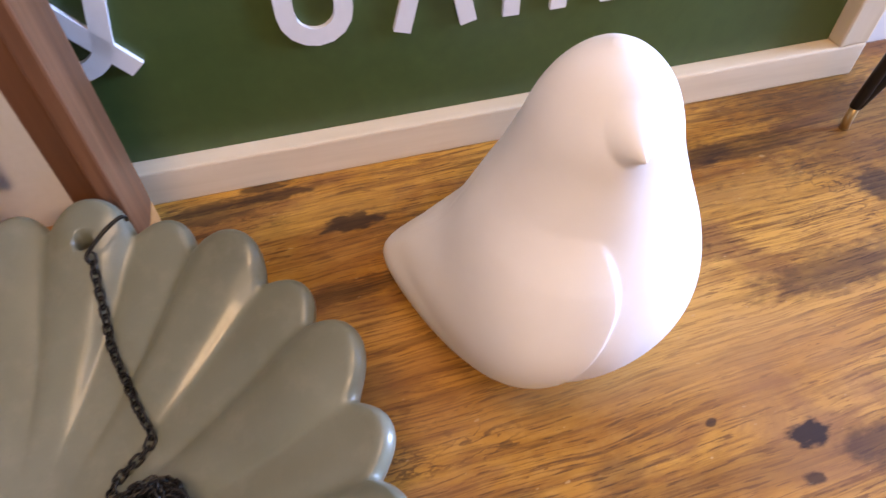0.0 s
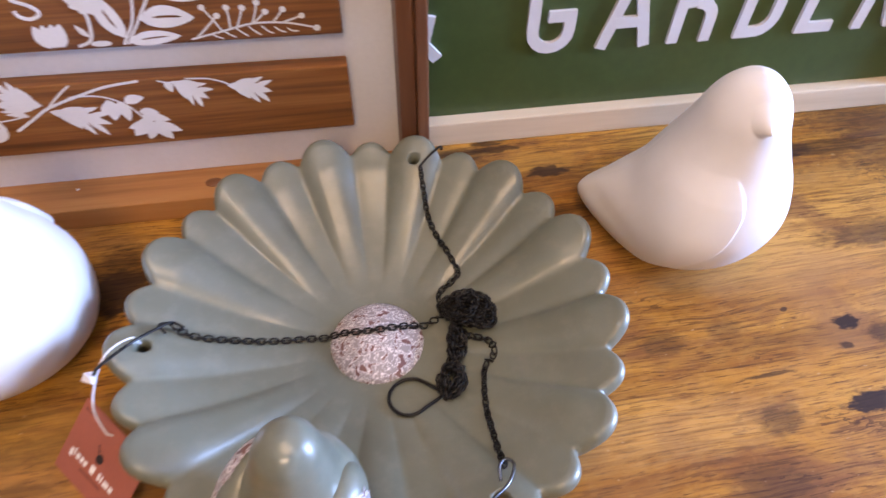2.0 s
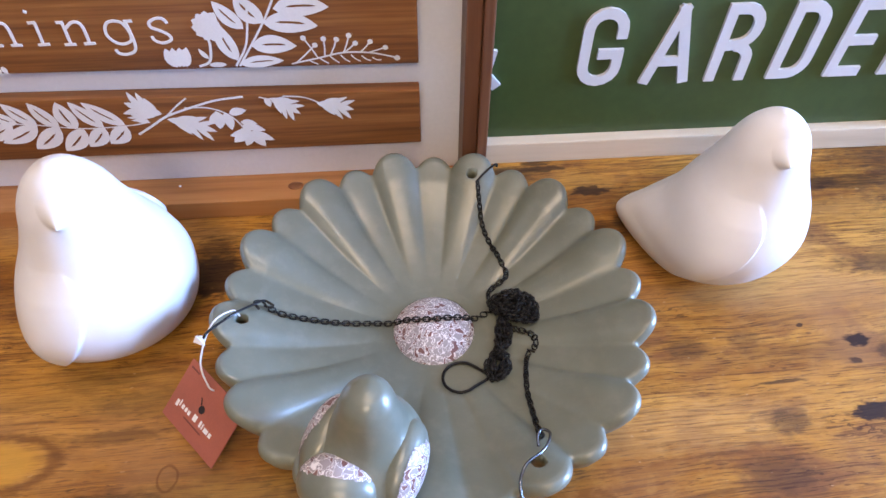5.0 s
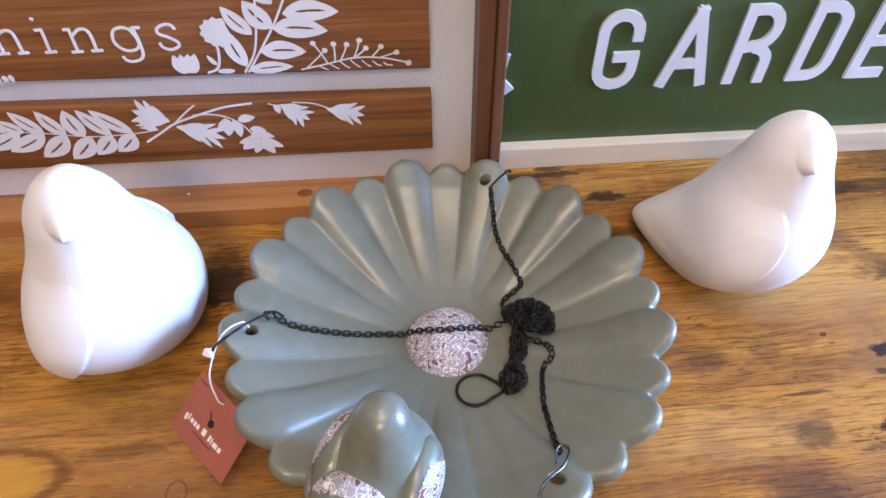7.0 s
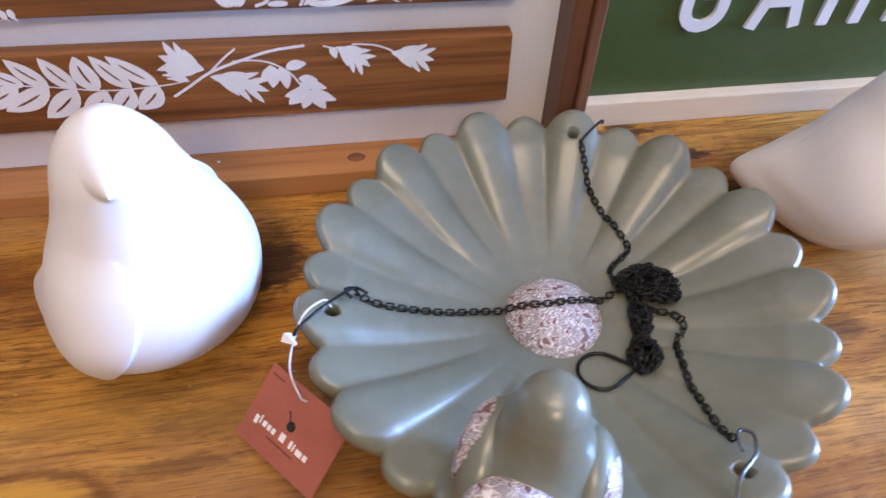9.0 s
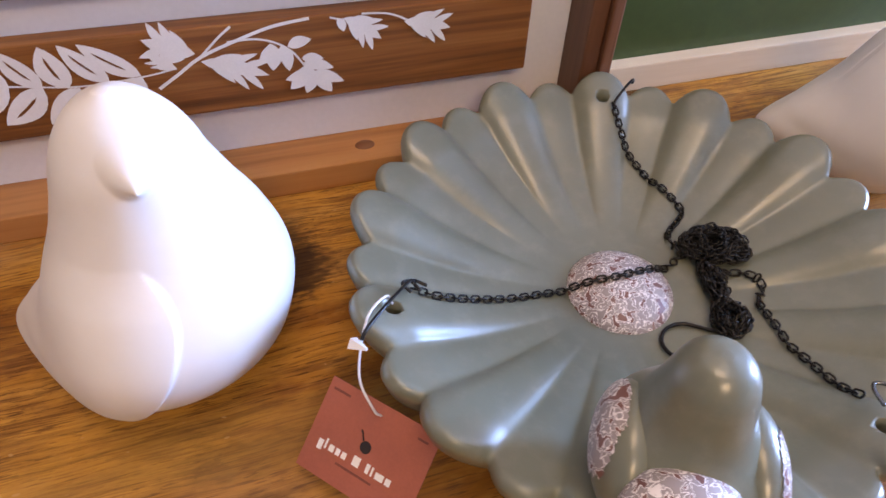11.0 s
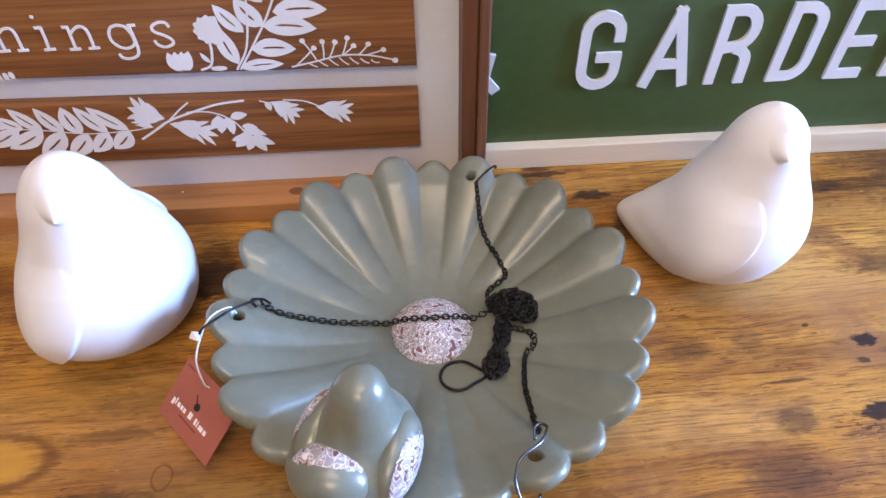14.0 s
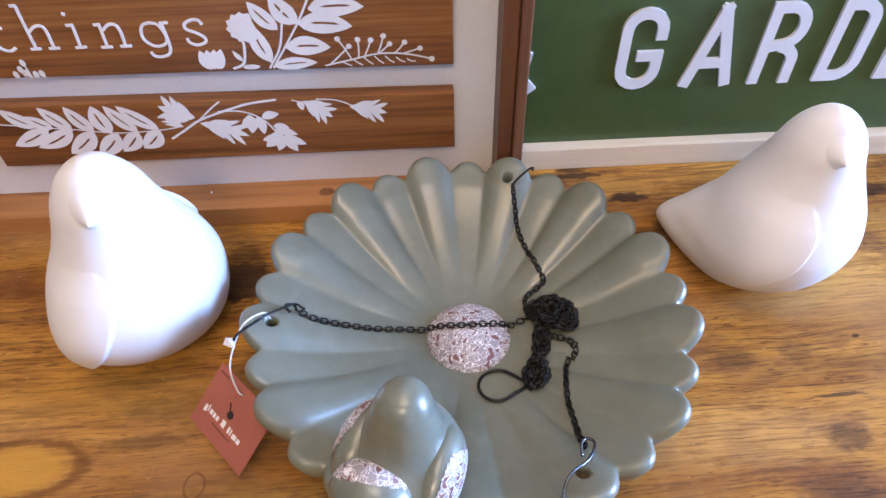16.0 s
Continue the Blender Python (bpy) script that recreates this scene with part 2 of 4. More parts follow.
def crackle():
    """Rose brown and grey islands of glaze with raised pale outlines."""
    n = Nodes("crackle_glaze", 0.36)
    v = n.spread((1, 1, 1))
    a = n.noise(v, 225, 1.5, 0.5, 0.7)
    line = n.math("MAXIMUM", *(n.step(n.math("ABSOLUTE", n.math("SUBTRACT", a, at)), 0.012, 0.030, 1.0, 0.0) for at in (0.43, 0.56)))
    tone = n.noise(v, 60, 2)
    rose = n.ramp(tone, (0.35, (0.17, 0.072, 0.060)), (0.65, (0.24, 0.125, 0.110)))
    base = n.mix(n.step(a, 0.43, 0.45), rose, (0.34, 0.295, 0.290))
    c = n.mix(line, base, (0.86, 0.81, 0.79))
    return n.done(c, n.math("ADD", line, n.step(a, 0.43, 0.45)), 0.5, 0.0006)


def glaze():
    """Satin sage grey glaze of the feeder, cloudy and faintly pitted."""
    n = Nodes("sage_glaze", 0.40, 0.0, 0.5)
    v = n.spread((1, 1, 1))
    big, mid, fine = n.noise(v, 14, 4), n.noise(v, 90, 4, 0.6), n.noise(v, 700, 2)
    c = n.ramp(big, (0.3, (0.130, 0.141, 0.100)), (0.7, (0.181, 0.196, 0.148)))
    c = n.mix(n.step(mid, 0.45, 0.75, 0, 0.30), c, (0.25, 0.25, 0.195))
    c = n.mix(n.step(fine, 0.62, 0.75, 0, 0.22), c, (0.13, 0.13, 0.10))
    n.bsdf.inputs["Coat Roughness"].default_value = 0.20
    n.bsdf.inputs["Specular IOR Level"].default_value = 0.55
    return n.done(c, n.math("ADD", fine, n.math("MULTIPLY", mid, 3.0)), 0.05, 0.0004, n.step(big, 0.3, 0.7, 0.31, 0.40))


def bisque():
    n = Nodes("matt_white_bisque", 0.50)
    v = n.spread((1, 1, 1))
    big, fine = n.noise(v, 22, 4), n.noise(v, 900, 3)
    c = n.ramp(big, (0.3, (0.76, 0.735, 0.70)), (0.7, (0.82, 0.80, 0.775)))
    return n.done(c, fine, 0.05, 0.0003)


M_TABLE = table_wood()
M_PLANK = sawn_wood("brown_stained_plank", (0.085, 0.027, 0.006), (0.255, 0.092, 0.021), (0.42, 0.180, 0.050))
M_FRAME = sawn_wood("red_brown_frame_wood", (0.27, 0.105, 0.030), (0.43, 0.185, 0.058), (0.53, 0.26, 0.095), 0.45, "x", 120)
# stile colours are about a third of the rails' values
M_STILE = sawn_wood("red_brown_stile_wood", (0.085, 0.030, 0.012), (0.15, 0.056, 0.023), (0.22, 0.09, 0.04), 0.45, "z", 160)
M_CREAM = sawn_wood("pale_natural_wood", (0.60, 0.47, 0.30), (0.70, 0.57, 0.39), (0.76, 0.64, 0.47), 0.5, "x", 90)
M_CREAMV = sawn_wood("pale_natural_stile", (0.60, 0.47, 0.30), (0.70, 0.57, 0.39), (0.76, 0.64, 0.47), 0.5, "z", 90)
M_BOARD = plain("white_backing", (0.80, 0.80, 0.81), 0.6, vary=0.04)
M_PAINT = plain("white_stencil_paint", (0.82, 0.81, 0.80), 0.6, vary=0.05, size=200)
M_GREEN = plain("green_painted_panel", (0.050, 0.086, 0.024), 0.42, vary=0.14, size=30, bump=0.12)
M_LETTER = plain("white_letter", (0.68, 0.68, 0.68), 0.5, vary=0.03)
M_WHITE = bisque()
M_GLAZE = glaze()
M_CRACK = crackle()
M_CHAIN = plain("blackened_chain", (0.018, 0.017, 0.016), 0.32, 0.6, vary=0.35, size=400)
M_STEEL = plain("dark_steel_wire", (0.16, 0.165, 0.17), 0.25, 1.0, vary=0.2, size=300)
M_TAG = plain("terracotta_card", (0.36, 0.105, 0.065), 0.55, vary=0.10, size=200)
M_INK = plain("black_ink", (0.018, 0.012, 0.012), 0.6)
M_RUST = plain("brown_ink", (0.17, 0.05, 0.035), 0.6)
M_KNOT = plain("rail_knot", (0.19, 0.072, 0.024), 0.5)
M_STRING = plain("clear_white_plastic", (0.75, 0.75, 0.76), 0.3)
M_BLACK = plain("black_powder_coat", (0.012, 0.012, 0.013), 0.4)
M_GOLD = plain("brass_tip", (0.42, 0.26, 0.10), 0.35, 0.7)
M_WALL = plain("white_wall_paint", (0.74, 0.75, 0.76), 0.7, vary=0.03, size=8)
# unseen walls and ceiling, made dark so that less light bounces back
M_BEIGE = plain("unseen_wall_dim_beige", (0.30, 0.24, 0.18), 0.7, vary=0.05, size=8)
M_CEIL = plain("unseen_ceiling_dim", (0.50, 0.46, 0.40), 0.8, vary=0.03, size=6)
M_FLOOR = sawn_wood("floor_boards", (0.10, 0.05, 0.022), (0.17, 0.09, 0.042), (0.24, 0.13, 0.065))
M_GLASS = Nodes("window_glass", 0.02)
M_GLASS.bsdf.inputs["Transmission Weight"].default_value = 1.0
M_GLASS = M_GLASS.done((0.95, 0.97, 0.98))
M_GLOW = Nodes("lamp_diffuser", 0.5)
M_GLOW.bsdf.inputs["Emission Color"].default_value = (1.0, 0.8, 0.58, 1)
M_GLOW.bsdf.inputs["Emission Strength"].default_value = 1.0
M_GLOW = M_GLOW.done((0.9, 0.88, 0.85))


# ---- building helpers ----
def mesh_of(name, bm, material, smooth=True):
    bm.normal_update()
    me = bpy.data.meshes.new(name)
    bm.to_mesh(me)
    bm.free()
    me.materials.append(material)
    if smooth:
        me.polygons.foreach_set("use_smooth", [True] * len(me.polygons))
    return me


def part(name, bm, material, parent, label="", smooth=True):
    ob = new(name, mesh_of(name, bm, material, smooth))
    ob.parent = parent
    return tagged(ob, label)


def thing(name, m, label, category, group="", kind=""):
    ob = new(name)
    ob.empty_display_size = 0.02
    ob.matrix_world = m
    return tagged(ob, label, category, group, kind)


def box(bm, x0, x1, y0, y1, z0, z1, bevel=0.0):
    made = bmesh.ops.create_cube(bm, size=1.0, matrix=Matrix.LocRotScale(((x0 + x1) / 2, (y0 + y1) / 2, (z0 + z1) / 2), None, (x1 - x0, y1 - y0, z1 - z0)))
    if bevel:
        edges = list({e for v in made["verts"] for e in v.link_edges})
        bmesh.ops.bevel(bm, geom=edges, offset=bevel, segments=2, affect="EDGES", profile=0.6)
    return bm


def boxed(*a, **k):
    return box(bmesh.new(), *a, **k)


def tube(bm, points, radius, sides=8, closed=False):
    """A round wire along the points."""
    pts = [Vector(p) for p in points]
    rings, up = [], Vector((0.13, 0.2, 1)).normalized()
    for i, p in enumerate(pts):
        a, b = pts[i - 1 if (i or closed) else 0], pts[(i + 1) % len(pts) if closed else min(i + 1, len(pts) - 1)]
        d = (b - a).normalized()
        side = d.cross(up).normalized()
        up = side.cross(d).normalized()
        rings.append([bm.verts.new(p + radius * (math.cos(q) * side + math.sin(q) * up)) for q in (2 * math.pi * j / sides for j in range(sides))])
    for i in range(len(rings) if closed else len(rings) - 1):
        a, b = rings[i], rings[(i + 1) % len(rings)]
        for j in range(sides):
            bm.faces.new((a[j], a[(j + 1) % sides], b[(j + 1) % sides], b[j]))
    if not closed:
        bm.faces.new(rings[0][::-1]), bm.faces.new(rings[-1])
    return bm


def smooth_path(points, steps=8):
    """A Catmull-Rom line through the points."""
    p = [Vector(q) for q in points]
    p = [2 * p[0] - p[1], *p, 2 * p[-1] - p[-2]]
    out = []
    for i in range(1, len(p) - 2):
        for k in range(steps):
            t = k / steps
            out.append(0.5 * (2 * p[i] + (p[i + 1] - p[i - 1]) * t + (2 * p[i - 1] - 5 * p[i] + 4 * p[i + 1] - p[i + 2]) * t * t
                              + (3 * p[i] - p[i - 1] - 3 * p[i + 1] + p[i + 2]) * t ** 3))
    return out + [p[-2]]


def table_value(rows, z):
    """Smooth value at z from rows of (z, value)."""
    zs, vs = [r[0] for r in rows], [r[1] for r in rows]
    if z <= zs[0]:
        return vs[0]
    for i in range(len(zs) - 1):
        if z <= zs[i + 1]:
            t = (z - zs[i]) / (zs[i + 1] - zs[i])
            m0 = (vs[i + 1] - vs[max(i - 1, 0)]) / (zs[i + 1] - zs[max(i - 1, 0)])
            j = min(i + 2, len(zs) - 1)
            m1 = (vs[j] - vs[i]) / (zs[j] - zs[i])
            h = zs[i + 1] - zs[i]
            return (2 * t ** 3 - 3 * t * t + 1) * vs[i] + (t ** 3 - 2 * t * t + t) * h * m0 + (-2 * t ** 3 + 3 * t * t) * vs[i + 1] + (t ** 3 - t * t) * h * m1
    return vs[-1]


# ---- the room ----
tagged(part("floor", boxed(-2.4, 3.10, -2.8, 0.56, -0.80, -0.76), M_FLOOR, None, smooth=False), "dark wooden boards of the room's floor", "floor", kind="structure")
tagged(part("ceiling", boxed(-2.4, 3.10, -2.8, 0.56, 1.80, 1.86), M_CEIL, None, smooth=False), "unseen ceiling closing the room, darkened to cut bounced light", "ceiling", kind="structure")
north = boxed(-2.42, 3.08, 0.387, 0.487, -0.76, 1.80)
bmesh.ops.rotate(north, verts=north.verts, matrix=Matrix.Rotation(radians(-2.1), 3, "Z"))
tagged(part("wall_north", north, M_WALL, None, smooth=False), "smooth white painted wall behind the table", "wall", kind="structure")
tagged(part("wall_south", boxed(-2.4, 3.10, -2.8, -2.7, -0.76, 1.80), M_BEIGE, None, smooth=False), "unseen beige wall closing the room, darkened to cut bounced light", "wall", kind="structure")
tagged(part("wall_west", boxed(-2.4, -2.3, -2.7, 0.50, -0.76, 1.80), M_BEIGE, None, smooth=False), "unseen beige wall closing the room, darkened to cut bounced light", "wall", kind="structure")
WY0, WY1, WZ0, WZ1 = -0.62, 0.22, -0.16, 1.32
east = bmesh.new()
for y0, y1, z0, z1 in ((-2.7, WY0, -0.76, 1.80), (WY1, 0.272, -0.76, 1.80), (WY0, WY1, -0.76, WZ0), (WY0, WY1, WZ1, 1.80)):
    box(east, 3.00, 3.10, y0, y1, z0, z1)
tagged(part("wall_east", east, M_WALL, None, smooth=False), "white painted wall with a tall window opening", "wall", kind="structure")
window = thing("window_1", pose(3.05, 0, 0), "tall white framed window letting in cool daylight", "window", kind="structure")
fr = bmesh.new()
for y0, y1, z0, z1 in ((WY0, WY0 + 0.04, WZ0, WZ1), (WY1 - 0.04, WY1, WZ0, WZ1), (WY0 + 0.04, WY1 - 0.04, WZ0, WZ0 + 0.04), (WY0 + 0.04, WY1 - 0.04, WZ1 - 0.04, WZ1)):
    box(fr, -0.02, 0.02, y0, y1, z0, z1)
part("window_frame", fr, M_LETTER, window, smooth=False)
pane = part("pane", boxed(-0.003, 0.003, WY0 + 0.041, WY1 - 0.041, WZ0 + 0.041, WZ1 - 0.041), M_GLASS, window, smooth=False)
pane.visible_shadow = False
lamp = thing("ceiling_lamp", pose(*LAMPS[0][:2], 1.8), "unseen round warm white ceiling lamp", "lamp", "ceiling lamps")
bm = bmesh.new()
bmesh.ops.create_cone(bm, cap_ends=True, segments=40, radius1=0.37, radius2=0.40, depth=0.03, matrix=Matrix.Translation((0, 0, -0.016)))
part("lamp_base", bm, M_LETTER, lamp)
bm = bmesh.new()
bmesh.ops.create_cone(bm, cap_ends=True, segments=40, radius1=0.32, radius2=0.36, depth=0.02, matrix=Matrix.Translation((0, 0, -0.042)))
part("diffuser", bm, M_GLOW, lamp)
# second fixture is made up to carry the added soft fill
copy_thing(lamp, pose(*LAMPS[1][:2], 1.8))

# ---- the table ----
table = thing("table", pose(0, 0, 0), "rustic brown wooden table with dark knots and satin finish", "table")
top = boxed(-0.95, 1.0, -0.42, 0.386, -0.035, 0.0, bevel=0.003)
bmesh.ops.rotate(top, verts=top.verts, matrix=Matrix.Rotation(radians(-2.1), 3, "Z"))
part("tabletop", top, M_TABLE, table, smooth=False)
for lx in (-0.88, 0.88):
    for ly in (-0.36, 0.30):
        part("leg", boxed(lx - 0.03, lx + 0.03, ly - 0.03, ly + 0.03, -0.76, -0.0352), M_FRAME, table, smooth=False)


# ---- the brown slatted sign ----
def leaf(bm, u0, v0, u1, v1, width, y=-0.0006, cut=True):
    """A pointed painted leaf from its base to its tip, with a narrow vein left open."""
    a, b = Vector((u0, v0)), Vector((u1, v1))
    d = b - a
    side = Vector((-d.y, d.x)).normalized()
    n = 9
    for sign in (1, -1):
        row = []
        for i in range(n + 1):
            t = i / n
            half = width * 0.5 * (math.sin(math.pi * t ** 0.85) ** 0.8 if 0 < t < 1 else 0)
            mid = a + d * t + side * width * 0.10 * math.sin(math.pi * t)
            gap = width * 0.05 if (cut and 0.3 < t < 0.75) else 0
            p, q = mid + side * sign * gap, mid + side * sign * max(half, gap + 1e-5)
            row.append((bm.verts.new((p.x, y, p.y)), bm.verts.new((q.x, y, q.y))))
        for i in range(n):
            f = (row[i][0], row[i + 1][0], row[i + 1][1], row[i][1])
            bm.faces.new(f if sign < 0 else f[::-1])


def stem(bm, points, width, y=-0.0006):
    path = smooth_path([(p[0], 0, p[1]) for p in points], 6)
    prev = None
    for i, p in enumerate(path):
        d = (path[min(i + 1, len(path) - 1)] - path[max(i - 1, 0)]).normalized()
        s = Vector((-d.z, 0, d.x)) * width * 0.5
        cur = (bm.verts.new((p.x + s.x, y, p.z + s.z)), bm.verts.new((p.x - s.x, y, p.z - s.z)))
        if prev:
            bm.faces.new((prev[0], prev[1], cur[1], cur[0]))
        prev = cur


def blot(bm, u, v, r, y=-0.0007, rv=None):
    k = 12
    bm.faces.new([bm.verts.new((u + r * math.cos(2 * math.pi * i / k), y, v + (rv or r) * math.sin(2 * math.pi * i / k))) for i in range(k)][::1])


def oak(bm, u0, v0, u1, v1, width):
    """A lobed leaf: a middle blade with pairs of side lobes."""
    a, d = Vector((u0, v0)), Vector((u1 - u0, v1 - v0))
    side = Vector((-d.y, d.x)).normalized()
    leaf(bm, u0, v0, u1, v1, width * 0.55, cut=False)
    for t, s in ((0.12, 0.7), (0.34, 0.9), (0.55, 0.75)):
        for sign in (1, -1):
            p = a + d * t
            q = a + d * min(t + 0.42, 1.0) + side * sign * width * 0.78 * s
            leaf(bm, p.x, p.y, q.x, q.y, width * 0.27, -0.0006 - 0.00001 * (t * 10 + sign), False)


sign = thing("slatted_sign", pose(0, 0.322, 0, 0, 0, -2.1), "brown framed wooden slat sign with white lettering and leaf stencils", "sign")
UL, UR, TOP = -0.615, -0.1418, 0.36
fm = bmesh.new()
box(fm, UL, UR, -0.020, 0.018, 0.0, 0.0195, 0.0014)
part("bottom_rail", fm, M_FRAME, sign, smooth=False)
part("top_rail", boxed(UL, UR, -0.020, 0.018, TOP - 0.022, TOP, bevel=0.0012), M_FRAME, sign, smooth=False)
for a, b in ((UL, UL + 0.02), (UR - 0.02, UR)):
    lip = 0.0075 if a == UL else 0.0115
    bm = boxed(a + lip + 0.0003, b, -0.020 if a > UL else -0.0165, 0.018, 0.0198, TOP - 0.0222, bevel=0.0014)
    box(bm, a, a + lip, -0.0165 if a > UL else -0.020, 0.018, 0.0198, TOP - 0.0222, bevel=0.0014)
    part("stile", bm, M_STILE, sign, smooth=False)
part("backing_board", boxed(UL + 0.0202, UR - 0.0202, 0.0125, 0.0165, 0.0198, TOP - 0.0222), M_BOARD, sign, "white painted backing", smooth=False)
bm = bmesh.new()
bmesh.ops.create_cone(bm, cap_ends=True, segments=20, radius1=1, radius2=0.9, depth=0.0006, matrix=Matrix.Translation((-0.3065, -0.004, 0.0197)) @ Matrix.Diagonal((0.0068, 0.0050, 1, 1)))
part("wood_knot", bm, M_KNOT, sign, "small dark knot in the rail")
bm = bmesh.new()
bmesh.ops.create_cone(bm, cap_ends=True, segments=10, radius1=0.0012, radius2=0.0008, depth=0.0008, matrix=Matrix.Translation((-0.4075, 0.002, 0.0198)))
part("paint_fleck", bm, M_PAINT, sign, "white fleck of paint")
for z0, z1, low, high in ((0.0590, 0.1165, 0.0, -0.0155), (0.1402, 0.222, -0.0139, -0.003), (0.247, 0.300, 0.0, 0.0)):
    bm = boxed(-0.563, -0.195, 0.0, 0.0123, z0, z1, bevel=0.0011)
    for p in bm.verts:  # hand sawn, so the edges run a little out of true
        p.co.z += (high if p.co.z > (z0 + z1) / 2 else low) * (p.co.x + 0.563)
    part("slat", bm, M_PLANK, sign, smooth=False)


def stroke(bm, points, width, depth, lift=0.0, smooth=True):
    """A flat stroke of even width in the x-z plane, standing out to -y."""
    path = smooth_path([(p[0], 0, p[1]) for p in points], 6) if smooth else [Vector((p[0], 0, p[1])) for p in points]
    rows = []
    for i, p in enumerate(path):
        d0 = (p - path[i - 1]).normalized() if i else (path[1] - p).normalized()
        d1 = (path[i + 1] - p).normalized() if i < len(path) - 1 else d0
        d = (d0 + d1).normalized()
        s = Vector((-d.z, 0, d.x)) * width * 0.5 / max(d.dot(d0), 0.5)
        f = Vector((0, -depth - lift, 0))
        rows.append([bm.verts.new(q) for q in (p + s, p - s, p - s + f, p + s + f)])
    for a, b in zip(rows, rows[1:]):
        for j in range(4):
            bm.faces.new((a[j], a[(j + 1) % 4], b[(j + 1) % 4], b[j]))
    bm.faces.new(rows[0]), bm.faces.new(rows[-1])
    bmesh.ops.recalc_face_normals(bm, faces=bm.faces)


# the word in thin slab letters: each a few pen strokes
WORD = (
    (((-0.5135, 0.1860), (-0.5138, 0.1690), (-0.5120, 0.1630), (-0.5070, 0.1612), (-0.5020, 0.1635)), ((-0.5190, 0.1782), (-0.5045, 0.1784))),
    (((-0.4876, 0.1935), (-0.4881, 0.1818), (-0.4887, 0.1626)), ((-0.4877, 0.1745), (-0.4823, 0.1783), (-0.4776, 0.1785), (-0.4757, 0.1747), (-0.4762, 0.1625)),
     ((-0.4926, 0.1619), (-0.4851, 0.1620)), ((-0.4797, 0.1618), (-0.4722, 0.1619)), ((-0.4915, 0.1935), (-0.4870, 0.1936))),
    (((-0.4564, 0.1786), (-0.4570, 0.1700), (-0.4579, 0.1621)), ((-0.4610, 0.1782), (-0.4556, 0.1784)), ((-0.4614, 0.1615), (-0.4533, 0.1619)), ((-0.4598, 0.1868), (-0.4578, 0.1858))),
    (((-0.4384, 0.1778), (-0.4388, 0.1700), (-0.4392, 0.1617)), ((-0.4424, 0.1778), (-0.4376, 0.1778)),
     ((-0.4382, 0.1730), (-0.4323, 0.1774), (-0.4277, 0.1772), (-0.4258, 0.1725), (-0.4263, 0.1615)), ((-0.4435, 0.1610), (-0.4356, 0.1611)), ((-0.4300, 0.1612), (-0.4221, 0.1613))),
    (((-0.4045, 0.1778), (-0.3990, 0.1759), (-0.3962, 0.1687), (-0.3971, 0.1628), (-0.4024, 0.1600), (-0.4079, 0.1611), (-0.4120, 0.1660), (-0.4117, 0.1719), (-0.4090, 0.1762), (-0.4042, 0.1778)),
     ((-0.3964, 0.1772), (-0.3957, 0.1678), (-0.3959, 0.1584), (-0.3983, 0.1537), (-0.4042, 0.1517), (-0.4090, 0.1528), (-0.4106, 0.1560)), ((-0.3975, 0.1770), (-0.3916, 0.1772))),
    (((-0.3687, 0.1745), (-0.3707, 0.1780), (-0.3757, 0.1783), (-0.3806, 0.1755), (-0.3803, 0.1717), (-0.3745, 0.1688), (-0.3698, 0.1651), (-0.3701, 0.1616), (-0.3760, 0.1596), (-0.3809, 0.1617), (-0.3821, 0.1652)),),
)
for strokes in WORD:
    bm = bmesh.new()
    for n, points in enumerate(strokes):
        stroke(bm, points, 0.0021, 0.0004, 0.00005 * n)
    part("letter", bm, M_PAINT, sign, "white painted letter", smooth=False)

def paint(shape, *row, **more):
    """One painted leaf, stem or dot on the slats."""
    bm = bmesh.new()
    if shape in (leaf, oak):
        row = (*row[:4], row[4] * 1.25, *row[5:])
    shape(bm, *row, **more)
    part("painted_stem" if shape is stem else "painted_dot" if shape is blot else "painted_leaf", bm, M_PAINT, sign, smooth=False).location.y = -0.000012 * (len(sign.children) % 40)


# posy beside the word
paint(stem, ((-0.3296, 0.1390), (-0.318, 0.158), (-0.311, 0.190), (-0.309, 0.215)), 0.0016)
paint(stem, ((-0.3270, 0.1390), (-0.312, 0.160), (-0.300, 0.178), (-0.288, 0.200), (-0.280, 0.216)), 0.0016)
for row in ((-0.3273, 0.1436, -0.3360, 0.1745, 0.0105), (-0.3176, 0.1686, -0.3345, 0.1900, 0.0095), (-0.3032, 0.1725, -0.2655, 0.1690, 0.0130),
            (-0.3149, 0.1549, -0.2829, 0.1538, 0.0120), (-0.3264, 0.1405, -0.2940, 0.1424, 0.0080), (-0.3035, 0.1725, -0.3190, 0.1935, 0.0125),
            (-0.2945, 0.1830, -0.2560, 0.1830, 0.0125), (-0.290, 0.195, -0.260, 0.205, 0.011), (-0.300, 0.190, -0.312, 0.212, 0.011)):
    paint(leaf, *row)
paint(stem, ((-0.3560, 0.1400), (-0.3475, 0.1440), (-0.3440, 0.1560), (-0.3440, 0.164)), 0.0020)
paint(leaf, -0.3475, 0.1460, -0.3530, 0.1545, 0.0030, cut=False)
for i in range(9):
    a = radians(62 + 30 * i)
    paint(leaf, -0.3405 + 0.002 * math.cos(a), 0.1715 + 0.002 * math.sin(a), -0.3405 + 0.0125 * math.cos(a), 0.1715 + 0.0115 * math.sin(a), 0.0070, -0.0006 - 0.00002 * i, False)
paint(blot, -0.3405, 0.1720, 0.0080, -0.0009)
